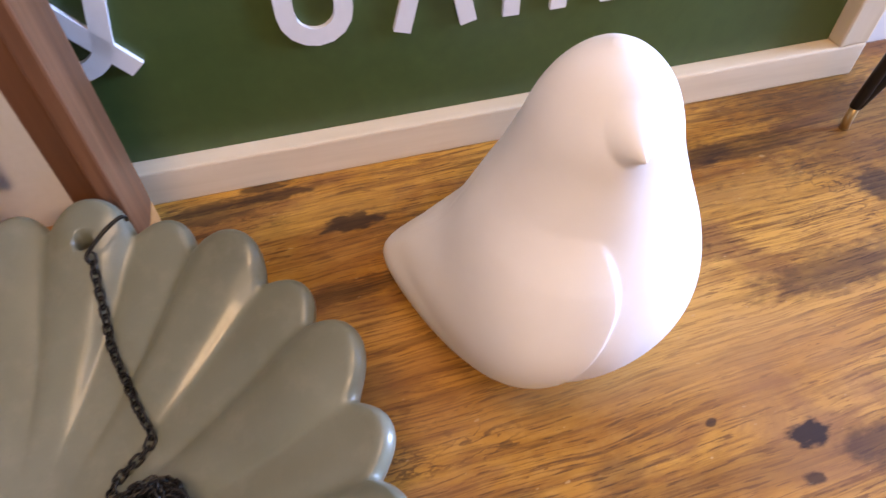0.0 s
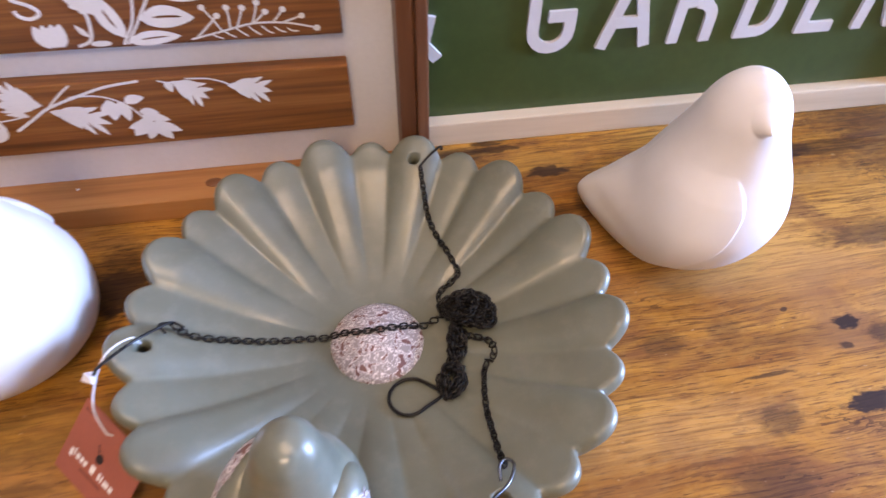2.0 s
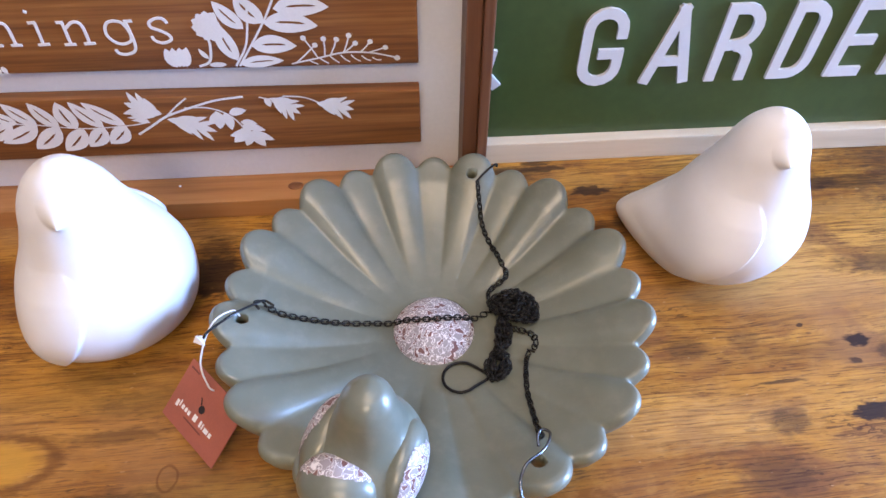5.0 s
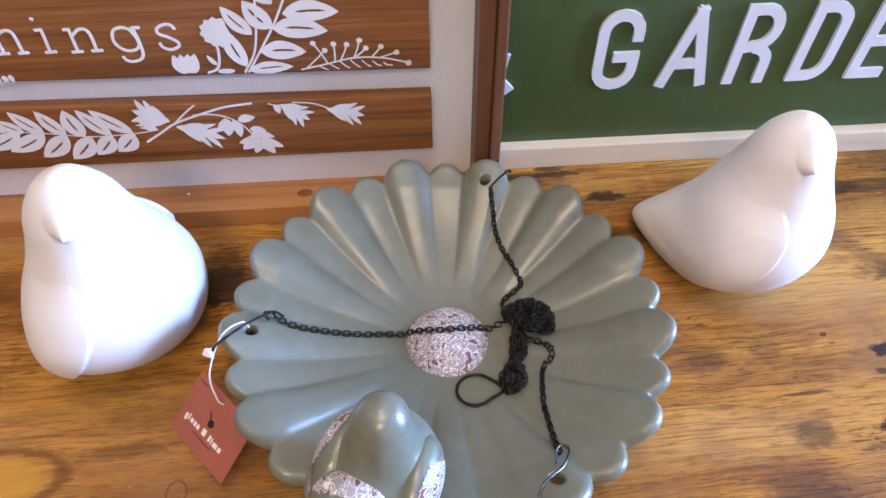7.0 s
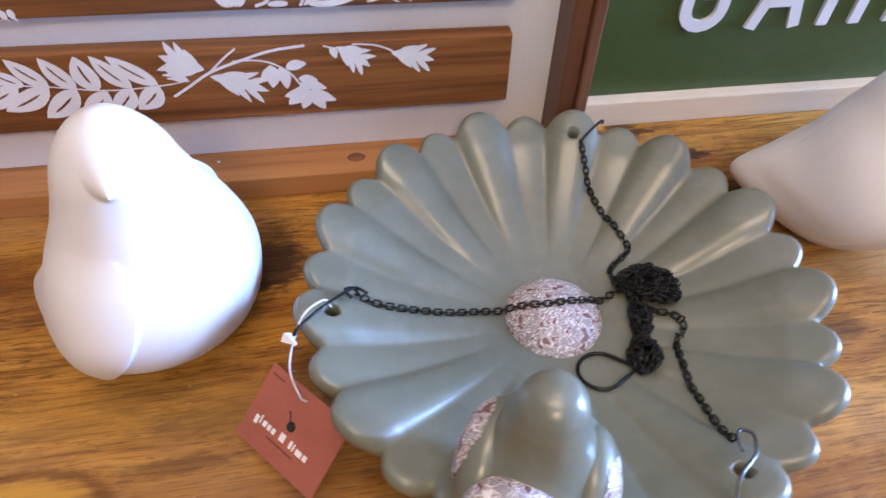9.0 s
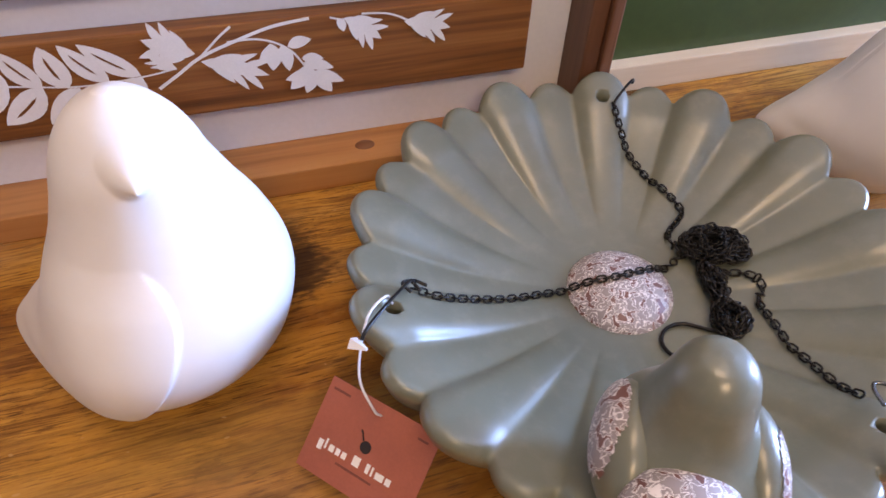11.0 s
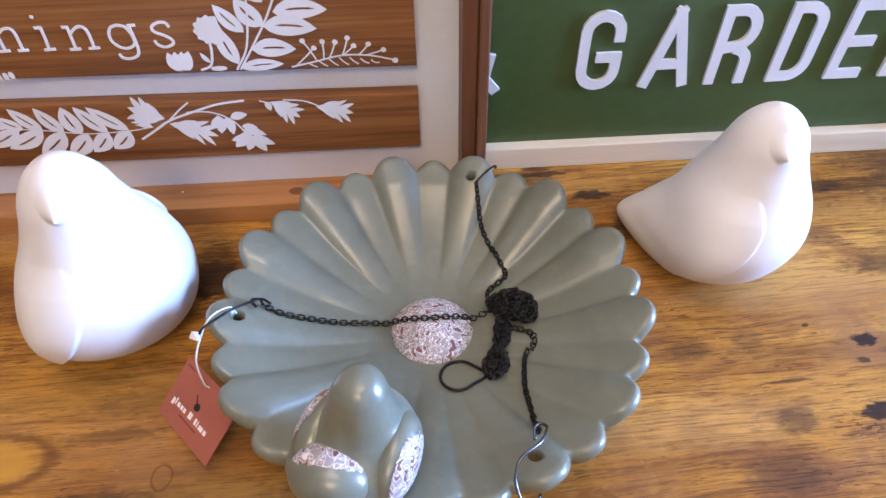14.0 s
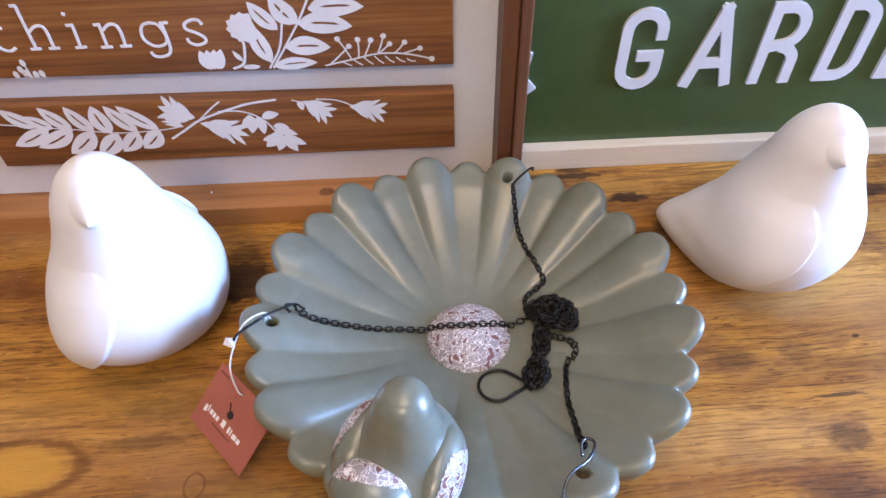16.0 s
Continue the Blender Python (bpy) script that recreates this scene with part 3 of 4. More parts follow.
for du, lean in ((-0.0055, -0.0020), (-0.002, -0.0006), (0.002, 0.0006), (0.0055, 0.0020)):
    paint(leaf, -0.3685 + du * 0.6, 0.1400, -0.3685 + du + lean, 0.1560, 0.0066, -0.0008, False)
paint(blot, -0.3425, 0.1408, 0.0062, rv=0.0021)
# berry twig
paint(stem, ((-0.2890, 0.1392), (-0.270, 0.1430), (-0.250, 0.1470), (-0.230, 0.1460), (-0.2110, 0.1412)), 0.0014)
for b0, b1, bu, bv in ((-0.2690, 0.1430, -0.2775, 0.1600), (-0.2860, 0.1395, -0.2700, 0.1540), (-0.2640, 0.1445, -0.2632, 0.1588), (-0.2600, 0.1450, -0.2540, 0.1580),
                       (-0.2500, 0.1470, -0.2448, 0.1608), (-0.2500, 0.1468, -0.2408, 0.1545), (-0.2380, 0.1466, -0.2300, 0.1553), (-0.2330, 0.1462, -0.2192, 0.1502)):
    paint(stem, ((b0, b1), ((b0 + bu) / 2 + 0.0004, (b1 + bv) / 2), (bu, bv)), 0.0012, -0.0007)
    paint(blot, bu, bv, 0.0021, -0.0008)
paint(blot, -0.2110, 0.1412, 0.0023, -0.0008)
for i in range(7):
    u = -0.276 + 0.0078 * i
    paint(stem, ((u, 0.1420 + 0.0035 * math.sin(i * 0.5)), (u + 0.003, 0.1400 + 0.002 * math.sin(i * 0.5)), (u + 0.0065, 0.1382 + 0.0006 * i * 0.5)), 0.0011, -0.0007)
# little buds under the word
for u, v in ((-0.498, 0.1425), (-0.4935, 0.1430), (-0.5035, 0.1440), (-0.507, 0.147), (-0.512, 0.143), (-0.503, 0.152)):
    paint(blot, u, v, 0.0021, rv=0.0030)
    paint(stem, ((u, v), (u + 0.0012, 0.1400), (u + 0.0014, 0.1378)), 0.0012, -0.0007)
# leafy branch along the lowest slat
paint(stem, ((-0.550, 0.1010), (-0.5292, 0.0982), (-0.5070, 0.0949), (-0.4911, 0.0928), (-0.4603, 0.0880), (-0.4268, 0.0890), (-0.4090, 0.0915)), 0.0011)
for row in ((-0.4278, 0.0897, -0.4535, 0.1128, 0.0098), (-0.4447, 0.0884, -0.4628, 0.1136, 0.0098), (-0.4661, 0.0877, -0.4718, 0.1138, 0.0125), (-0.4784, 0.0902, -0.4926, 0.1142, 0.0102),
            (-0.4939, 0.0936, -0.5122, 0.1145, 0.0098), (-0.5081, 0.0949, -0.5247, 0.1070, 0.0085), (-0.520, 0.0965, -0.5420, 0.1140, 0.0100),
            (-0.4942, 0.0929, -0.5276, 0.0771, 0.0115), (-0.4784, 0.0902, -0.5051, 0.0699, 0.0125), (-0.4606, 0.0874, -0.4833, 0.0666, 0.0125),
            (-0.4447, 0.0884, -0.4631, 0.0698, 0.0115), (-0.4274, 0.0887, -0.4459, 0.0721, 0.0120), (-0.512, 0.0950, -0.5450, 0.0800, 0.0110)):
    paint(leaf, *row)
# oak sprays
paint(stem, ((-0.4208, 0.0801), (-0.4075, 0.0882), (-0.3936, 0.0967), (-0.3712, 0.1045), (-0.3521, 0.1098), (-0.3311, 0.1122)), 0.0020)
paint(stem, ((-0.3934, 0.0972), (-0.3824, 0.1067), (-0.3742, 0.1128)), 0.0014)
paint(stem, ((-0.3780, 0.1038), (-0.3627, 0.1035), (-0.3518, 0.0997), (-0.3433, 0.0927), (-0.3379, 0.0835), (-0.3330, 0.0730)), 0.0013)
paint(stem, ((-0.3195, 0.1112), (-0.3128, 0.1091), (-0.3063, 0.1087)), 0.0012)
paint(stem, ((-0.3011, 0.1112), (-0.2882, 0.1100), (-0.2800, 0.1072), (-0.2739, 0.1037)), 0.0012)
for row in ((-0.3963, 0.0990, -0.4216, 0.1110, 0.0150), (-0.4079, 0.0910, -0.4211, 0.1015, 0.0070), (-0.3944, 0.0940, -0.3589, 0.0797, 0.0140), (-0.3113, 0.1100, -0.2903, 0.0940, 0.0120), (-0.2762, 0.1033, -0.2475, 0.0958, 0.0125)):
    paint(oak, *row)
# single narrow lobes on the drooping twig
for row in ((-0.3549, 0.0998, -0.3560, 0.0823, 0.0080), (-0.3540, 0.0985, -0.3630, 0.0870, 0.0060), (-0.3486, 0.0984, -0.3468, 0.0807, 0.0062), (-0.3455, 0.0966, -0.3315, 0.0995, 0.0060), (-0.3386, 0.0880, -0.3259, 0.0861, 0.0050),
            (-0.3385, 0.0847, -0.3206, 0.0791, 0.0060), (-0.3357, 0.0772, -0.3153, 0.0690, 0.0068), (-0.3330, 0.0830, -0.3481, 0.0681, 0.0085), (-0.3330, 0.0800, -0.3500, 0.0750, 0.0060), (-0.3325, 0.0750, -0.3235, 0.0625, 0.0065),
            (-0.3335, 0.0770, -0.3390, 0.0640, 0.0060), (-0.3148, 0.1102, -0.3122, 0.1017, 0.0042)):
    paint(leaf, *row, cut=False)

# ---- the green sign ----
green = thing("garden_sign", pose(0, 0.356, 0, 0, 0, -2.1), "green sign with raised white letters and pale wooden frame", "sign")
GL, GR, GT = -0.46, 0.311, 0.236
RAIL = 0.0238
part("bottom_rail", boxed(GL, GR, 0.0, 0.024, 0.0, RAIL, bevel=0.0016), M_CREAM, green, smooth=False)
part("top_rail", boxed(GL, GR, 0.0, 0.024, GT - RAIL, GT, bevel=0.0016), M_CREAM, green, smooth=False)
for a, b in ((GL, GL + 0.022), (GR - 0.022, GR)):
    part("stile", boxed(a, b, 0.0, 0.024, RAIL + 0.0002, GT - RAIL - 0.0002, bevel=0.0016), M_CREAMV, green, smooth=False)
part("panel", boxed(GL + 0.0222, GR - 0.0222, 0.011, 0.016, RAIL + 0.0002, GT - RAIL - 0.0002), M_GREEN, green, "green painted panel", smooth=False)
B, T, W = 0.0778, 0.1500, 0.0090  # foot and head of the capitals, and the width of their strokes
b, t, h = B + W / 2, T - W / 2, W / 2


def bend(u, v, ru, rv, a0, a1, n=8):
    """Points on a quarter or more of an oval."""
    return tuple((u + ru * math.cos(radians(a0 + (a1 - a0) * i / n)), v + rv * math.sin(radians(a0 + (a1 - a0) * i / n))) for i in range(n + 1))


CAPITALS = (
    (((-0.1325, 0.1165), *bend(-0.1540, 0.0985, 0.0175, 0.0165, 0, -180, 12), (-0.166, 0.108), *bend(-0.159, 0.134, 0.010, 0.0115, -40, 215, 14), (-0.158, 0.118), (-0.127, 0.0800)),),
    (((-0.0258, 0.1225), *bend(-0.0400, T - 0.0185, 0.0142, 0.0140, 0, 180), *bend(-0.0400, B + 0.0185, 0.0142, 0.0140, 180, 360), (-0.0258, 0.1105)), ((-0.0430, 0.1085), (-0.0215, 0.1085))),
    (((0.0022, B), (0.0225, T)), ((0.0203, T), (0.0380, B)), ((0.0080, 0.0995), (0.0320, 0.0995))),
    (((0.0613, B), (0.0620, T)), ((0.0620, t), (0.0745, t), *bend(0.0745, 0.1295, 0.0130, 0.0160, 80, -80), (0.0620, 0.1115)), ((0.0740, 0.1115), *bend(0.0735, 0.0990, 0.0142, 0.0125, 80, 0, 5), (0.0880, B))),
    (((0.1171, B), (0.1180, T)), ((0.1180, t), (0.1290, t), *bend(0.1290, T - 0.0190, 0.0138, 0.0145, 80, 0, 5), *bend(0.1290, B + 0.0190, 0.0138, 0.0145, 0, -80, 5), (0.1171, b))),
    (((0.1697, B), (0.1705, T)), ((0.1705, t), (0.1975, t)), ((0.1700, 0.1130), (0.1960, 0.1130)), ((0.1697, b), (0.1965, b))),
    (((0.2197, B), (0.2200, T)), ((0.2215, T - 0.003), (0.2475, B + 0.003)), ((0.2490, B), (0.2493, T))),
)
for strokes in CAPITALS:
    bm = bmesh.new()
    for n, points in enumerate(strokes):
        stroke(bm, points, W, 0.0030, 0.00006 * n, False)
    ob = part("letter", bm, M_LETTER, green, "raised white ampersand" if strokes is CAPITALS[0] else "raised white capital letter", smooth=False)
    ob.location = (0.0010, 0.0109, 0.0008)


# ---- the white birds ----
WIDTH = ((0.0000, 0.0395), (0.0060, 0.0461), (0.0195, 0.0545), (0.0391, 0.0601), (0.0586, 0.0592), (0.0781, 0.0510), (0.0976, 0.0385), (0.1142, 0.0306), (0.1277, 0.0259), (0.1382, 0.0194), (0.1457, 0.0122), (0.1502, 0.0030))
FRONT = ((0.0000, 0.0406), (0.0060, 0.0487), (0.0195, 0.0552), (0.0391, 0.0579), (0.0586, 0.0573), (0.0781, 0.0503), (0.0976, 0.0397), (0.1142, 0.0314), (0.1277, 0.0262), (0.1382, 0.0202), (0.1457, 0.0122), (0.1502, 0.0030))
BACK = ((0.0000, 0.0400), (0.0060, 0.0553), (0.0195, 0.0729), (0.0391, 0.0635), (0.0586, 0.0494), (0.0781, 0.0409), (0.0976, 0.0331), (0.1142, 0.0277), (0.1277, 0.0236), (0.1382, 0.0182), (0.1457, 0.0110), (0.1502, 0.0028))
SHIFT = ((0.0000, -0.0084), (0.0601, 0.0029), (0.1052, 0.0075), (0.1502, 0.0103))
SWAY = ((0.0000, 0.0039), (0.0601, -0.0096), (0.1052, -0.0072), (0.1502, -0.0071))
TALL = 0.1502


def bird_mesh():
    """A plump bird that faces +x with its head turned to -y."""
    bm = bmesh.new()
    rows, k = [], 420
    zs = [TALL * (0.5 - 0.5 * math.cos(math.pi * i / 230)) for i in range(231)]
    for z in zs:
        w, f, b, c, d = (table_value(r, z) for r in (WIDTH, FRONT, BACK, SHIFT, SWAY))
        ring = []
        point = min(max((0.68 - z / TALL) / 0.45, 0), 1)
        for j in range(k):
            a = 2 * math.pi * j / k
            ca, sa = math.cos(a), math.sin(a)
            if ca >= 0:
                x, y = f * ca, w * sa
            else:
                x = b * ca
                taper = 1 - 0.474 * point * (-ca) ** 1.6
                y = w * sa * taper
            # wings: a low raised lobe on either side, with a rounded front edge
            edge = 0.0230 - 0.010 * ((z - 0.077) / (0.020 if z > 0.077 else 0.031)) ** 2
            on = min(max((edge - x) / 0.0014, 0), 1)
            on = on * on * (3 - 2 * on)
            fade = min(max((0.100 - z) / 0.014, 0), 1) * min(max((x + 0.070) / 0.06, 0), 1) * min(z / 0.02, 1)
            lift = 0.0034 * on * fade
            s = 1 + lift / max(math.hypot(x, y), 0.01) if abs(sa) > 0.05 else 1
            ring.append(bm.verts.new((c + x * (1 + (s - 1) * 0.3), y * s + d, z)))
        rows.append(ring)
    for a, b in zip(rows, rows[1:]):
        for j in range(k):
            bm.faces.new((a[j], a[(j + 1) % k], b[(j + 1) % k], b[j]))
    bm.faces.new(rows[0][::-1]), bm.faces.new(rows[-1])
    # the short beak, drawn out of the head where it looks
    root, out = Vector((0.0196, -0.0283, 0.1308)), Vector((0.0075, -0.0133, -0.0013)).normalized()
    for p in bm.verts:
        d = p.co - root
        along = d.dot(out)
        if along > -0.012:
            q = (d - out * along).length / (0.0088 + 0.0012 * min(max(d.z / 0.006, -1), 1))
            if q < 1:
                p.co += out * 0.0090 * (1 - q) ** 1.4
    bmesh.ops.recalc_face_normals(bm, faces=bm.faces)
    return mesh_of("ceramic_bird", bm, M_WHITE)


bird_data = bird_mesh()
for x, y, turn, size, label in ((0.0335, 0.2362, -32.3, 1.0, "matt white ceramic bird figurine on the table before the green sign"),
                                (-0.4286, 0.2218, -15.6, 1.068, "larger matt white ceramic bird figurine before the slatted sign")):
    ob = new("ceramic_bird", bird_data)
    ob.matrix_world = pose(x, y, 0.0004, 0, 0, turn) @ Matrix.Scale(size, 4)
    tagged(ob, label, "figurine", "white ceramic birds")

# ---- the flower shaped feeder ----
CX, CY = -0.2005, 0.1668
PETALS, PHASE = 26, radians(70.4)


SHARE = 0.56  # the raised petals are a little wider than those tucked between them


def petal_at(a):
    """How far across a petal the angle a lies (0 its middle, 1 its edge), and whether that petal is a raised one."""
    s = abs((((a - PHASE) / (4 * math.pi) * PETALS + 0.5) % 1.0) * 2 - 1)
    return (s / SHARE, True) if s < SHARE else ((1 - s) / (1 - SHARE), False)


def bowl_z(r):
    s = r / 0.143
    return 0.017 + 0.0470 * s ** 2.1 - 0.004 * max(s - 0.86, 0) / 0.14


def petal_relief(r, a):
    """Raised petals that lap over the flatter ones between them, strongest at the rim."""
    g = min(max((r - 0.036) / 0.095, 0), 1)
    g = g * g * (3 - 2 * g)
    q, high = petal_at(a)
    if high:
        return g * (0.0058 * (1 - q ** 3.4) * (1 - 0.2 * q * q) - 0.0016)
    lap = min(max((q - 0.62) / 0.38, 0), 1)
    return g * (0.0014 * (1 - q * q) - 0.0026 + 0.0010 * lap ** 3)


def dish_z(x, y):
    """The feeder's upper surface."""
    r = math.hypot(x - CX, y - CY)
    z = bowl_z(r) + petal_relief(r, math.atan2(y - CY, x - CX))
    if r < 0.031:
        z = max(z, 0.017 + 0.0125 * max(1 - (r / 0.031) ** 2, 0) ** 0.75)
    return z


feeder = thing("bird_feeder", pose(CX, CY, 0), "sage green ceramic flower shaped hanging bird feeder with perched bird", "bird feeder")


def dish():
    bm = bmesh.new()
    k, rings = PETALS * 22, []
    tip = 0.0046
    for j in range(k):
        a = 2 * math.pi * j / k + PHASE
        q, high = petal_at(a)
        rim = 0.1484 - 0.0105 * q ** 2.1 if high else 0.1466 - 0.0087 * q ** 2.1
        ca, sa = math.cos(a), math.sin(a)
        line = []
        inner = rim - tip
        for i in range(1, 43):
            s = i / 42
            r = inner * s
            z = bowl_z(r) + petal_relief(r, a)
            line.append((r, z))
        z1 = line[-1][1]
        for n in range(1, 7):
            b = math.pi * n / 12
            line.append((inner + tip * math.sin(b), z1 - tip * 1.1 * (1 - math.cos(b))))
        for n in range(1, 4):
            line.append((rim - 0.0007 * n, z1 - tip * 1.1 - 0.0030 * n))
        rl, zl = line[-1]
        for i in range(1, 11):
            s = i / 10
            r = rl + (0.070 - rl) * s
            line.append((r, 0.004 + (zl - 0.004) * (1 - s) ** 0.9))
        line += [(0.066, 0.0), (0.060, 0.0), (0.057, 0.003), (0.02, 0.003)]
        rings.append([bm.verts.new((r * ca, r * sa, z)) for r, z in line])
    top, low = bm.verts.new((0, 0, 0.017)), bm.verts.new((0, 0, 0.003))
    for j in range(k):
        a, b = rings[j], rings[(j + 1) % k]
        bm.faces.new((top, a[0], b[0]))
        bm.faces.new((low, b[-1], a[-1]))
        for i in range(len(a) - 1):
            bm.faces.new((a[i], a[i + 1], b[i + 1], b[i]))
    return bm


HOLES = [(0.1285, PHASE - i * 2 * math.pi / PETALS) for i in (0, 10, 18)]
raw = new("dish", mesh_of("dish", dish(), M_GLAZE))
bm = bmesh.new()
for r, a in HOLES:
    bmesh.ops.create_cone(bm, cap_ends=True, segments=20, radius1=0.0044, radius2=0.0044, depth=0.06, matrix=Matrix.Translation((r * math.cos(a), r * math.sin(a), 0.05)))
drill = new("drill", mesh_of("drill", bm, M_GLAZE))
cut = raw.modifiers.new("holes", "BOOLEAN")
cut.operation, cut.object, cut.solver = "DIFFERENCE", drill, "EXACT"
bpy.context.view_layer.update()
bored = bpy.data.meshes.new_from_object(raw.evaluated_get(bpy.context.evaluated_depsgraph_get()))
raw.modifiers.clear()
raw.data = bored
bpy.data.objects.remove(drill)
raw.parent = feeder
bm = bmesh.new()
rows, k = [], 48
for i in range(1, 13):
    r = 0.031 * i / 12
    z = 0.017 + 0.0125 * max(1 - (r / 0.031) ** 2, 0) ** 0.75
    rows.append([bm.verts.new((r * math.cos(2 * math.pi * j / k), r * math.sin(2 * math.pi * j / k), z - (0.002 if i == 12 else 0))) for j in range(k)])
peak = bm.verts.new((0, 0, 0.0295))
for j in range(k):
    bm.faces.new((peak, rows[0][j], rows[0][(j + 1) % k]))
    for a, b in zip(rows, rows[1:]):
        bm.faces.new((a[j], b[j], b[(j + 1) % k], a[(j + 1) % k]))
part("flower_center", bm, M_CRACK, feeder, "rose crackle glazed dome")


def loft(rows_w, rows_f, rows_b, rows_c, z0, z1, k=64, n=48):
    """Stacked rounded slices that face +x."""
    bm, rings = bmesh.new(), []
    for i in range(n + 1):
        z = z0 + (z1 - z0) * (0.5 - 0.5 * math.cos(math.pi * i / n))
        w, f, b, c = (table_value(r, z) for r in (rows_w, rows_f, rows_b, rows_c))
        rings.append([bm.verts.new((c + (f if math.cos(a) > 0 else b) * math.cos(a), w * math.sin(a), z)) for a in (2 * math.pi * j / k for j in range(k))])
    for a, b in zip(rings, rings[1:]):
        for j in range(k):
            bm.faces.new((a[j], a[(j + 1) % k], b[(j + 1) % k], b[j]))
    bm.faces.new(rings[0][::-1]), bm.faces.new(rings[-1])
    return bm


PERCHED = (
    ((0.0, 0.016), (0.008, 0.026), (0.022, 0.0332), (0.033, 0.0318), (0.041, 0.0235), (0.050, 0.0188), (0.062, 0.0154), (0.070, 0.0128), (0.0755, 0.0078), (0.077, 0.002)),
    ((0.0, 0.018), (0.008, 0.028), (0.022, 0.034), (0.034, 0.032), (0.044, 0.0235), (0.053, 0.0192), (0.062, 0.0164), (0.070, 0.0134), (0.0755, 0.0080), (0.077, 0.002)),
    ((0.0, 0.014), (0.008, 0.027), (0.022, 0.034), (0.034, 0.031), (0.043, 0.0222), (0.052, 0.0184), (0.062, 0.0156), (0.070, 0.0128), (0.0755, 0.0076), (0.077, 0.002)),
    ((0.0, 0.0), (0.03, 0.0), (0.05, 0.006), (0.077, 0.010)))
perched = part("perched_bird", loft(*PERCHED, 0.0, 0.077), M_GLAZE, feeder, "glazed perched bird with crackle wings")
perched.location, perched.rotation_euler = (-0.2475 - CX, 0.0575 - CY, 0.047), (0, 0, radians(64))


def lobe(sx, sy, sz, m, material, label):
    bm = bmesh.new()
    bmesh.ops.create_uvsphere(bm, u_segments=28, v_segments=16, radius=1.0, matrix=m @ Matrix.Diagonal((sx, sy, sz, 1)))
    return part(label.split()[-1], bm, material, perched, label)


def wing(m, reach, facing, label):
    """A folded wing: a smooth lobe on the bird's side whose outer face carries the crackle glaze."""
    side = lobe(*reach, m, M_GLAZE, "glazed wing")
    bm = bmesh.new()
    bmesh.ops.create_uvsphere(bm, u_segments=64, v_segments=40, radius=1.0)
    face = Vector(facing).normalized()
    bmesh.ops.delete(bm, geom=[v for v in bm.verts if v.co.normalized().dot(face) + 0.10 * noise.noise(v.co * 3.5) < 0.60], context="VERTS")
    bmesh.ops.transform(bm, matrix=m @ Matrix.Diagonal((*(r + 0.0004 for r in reach), 1)), verts=bm.verts)
    part("glaze_patch", bm, M_CRACK, side, label)


wing(pose(-0.001, -0.0220, 0.0275, 0, -14, 4), (0.0250, 0.0125, 0.0175), (-0.25, -0.85, 0.25), "rose crackle glaze")
wing(pose(-0.001, 0.0215, 0.0285, 0, -14, -4), (0.0250, 0.0125, 0.0175), (0.30, 0.85, 0.35), "rose crackle glaze")
lobe(0.0150, 0.0213, 0.0152, pose(-0.0232, 0.005, 0.0326, 0, 25, 6), M_CRACK, "rose crackle tail")
lobe(0.0163, 0.0222, 0.0156, pose(-0.0246, 0.0045, 0.0317, 0, 25, 6), M_GLAZE, "glazed underside")

# ---- the chain in the bowl ----
chain = thing("hanging_chain", pose(0, 0, 0), "blackened metal hanging chain heaped loose in the feeder", "chain")


def link_mesh():
    bm, pts = bmesh.new(), []
    for i in range(16):
        a = 2 * math.pi * i / 16
        pts.append((0.0016 * math.cos(a) + (0.0011 if math.cos(a) > 0 else -0.0011), 0.0017 * math.sin(a), 0))
    return mesh_of("link", tube(bm, pts, 0.00058, 6, True), M_CHAIN)


link_data = link_mesh()


def lay(points, roll=0.0):
    """Links along a line, every other one turned."""
    path = smooth_path(points, 24)
    gone, need, n = 0.0, 0.0, 0
    for a, b in zip(path, path[1:]):
        seg = (b - a).length
        while need <= gone + seg:
            p = a.lerp(b, (need - gone) / max(seg, 1e-9))
            ob = new("link", link_data)
            turn = (b - a).to_track_quat("X", "Z").to_matrix().to_4x4()
            ob.matrix_world = Matrix.Translation(p) @ turn @ pose(0, 0, 0, (40 if n % 2 else -48) + roll + random.uniform(-8, 8))
            ob.parent = chain
            need, n = need + 0.0038, n + 1
        gone += seg


def on_dish(pts, lift=0.0021):
    return [(x, y, dish_z(x, y) + lift) for x, y in pts]


def dense(pts, lift=0.0021):
    return [(p.x, p.y, dish_z(p.x, p.y) + lift) for p in smooth_path([(x, y, 0) for x, y in pts], 4)]


lay(dense(((-0.154, 0.278), (-0.154, 0.264), (-0.153, 0.244), (-0.145, 0.217), (-0.142, 0.203), (-0.156, 0.193), (-0.157, 0.184))))
lay(dense(((-0.314, 0.178), (-0.304, 0.173), (-0.274, 0.173), (-0.233, 0.174), (-0.204, 0.168), (-0.180, 0.170), (-0.167, 0.173), (-0.155, 0.177))))
lay(dense(((-0.146, 0.066), (-0.146, 0.086), (-0.145, 0.109), (-0.140, 0.131), (-0.132, 0.140), (-0.134, 0.149), (-0.143, 0.156), (-0.150, 0.160))))


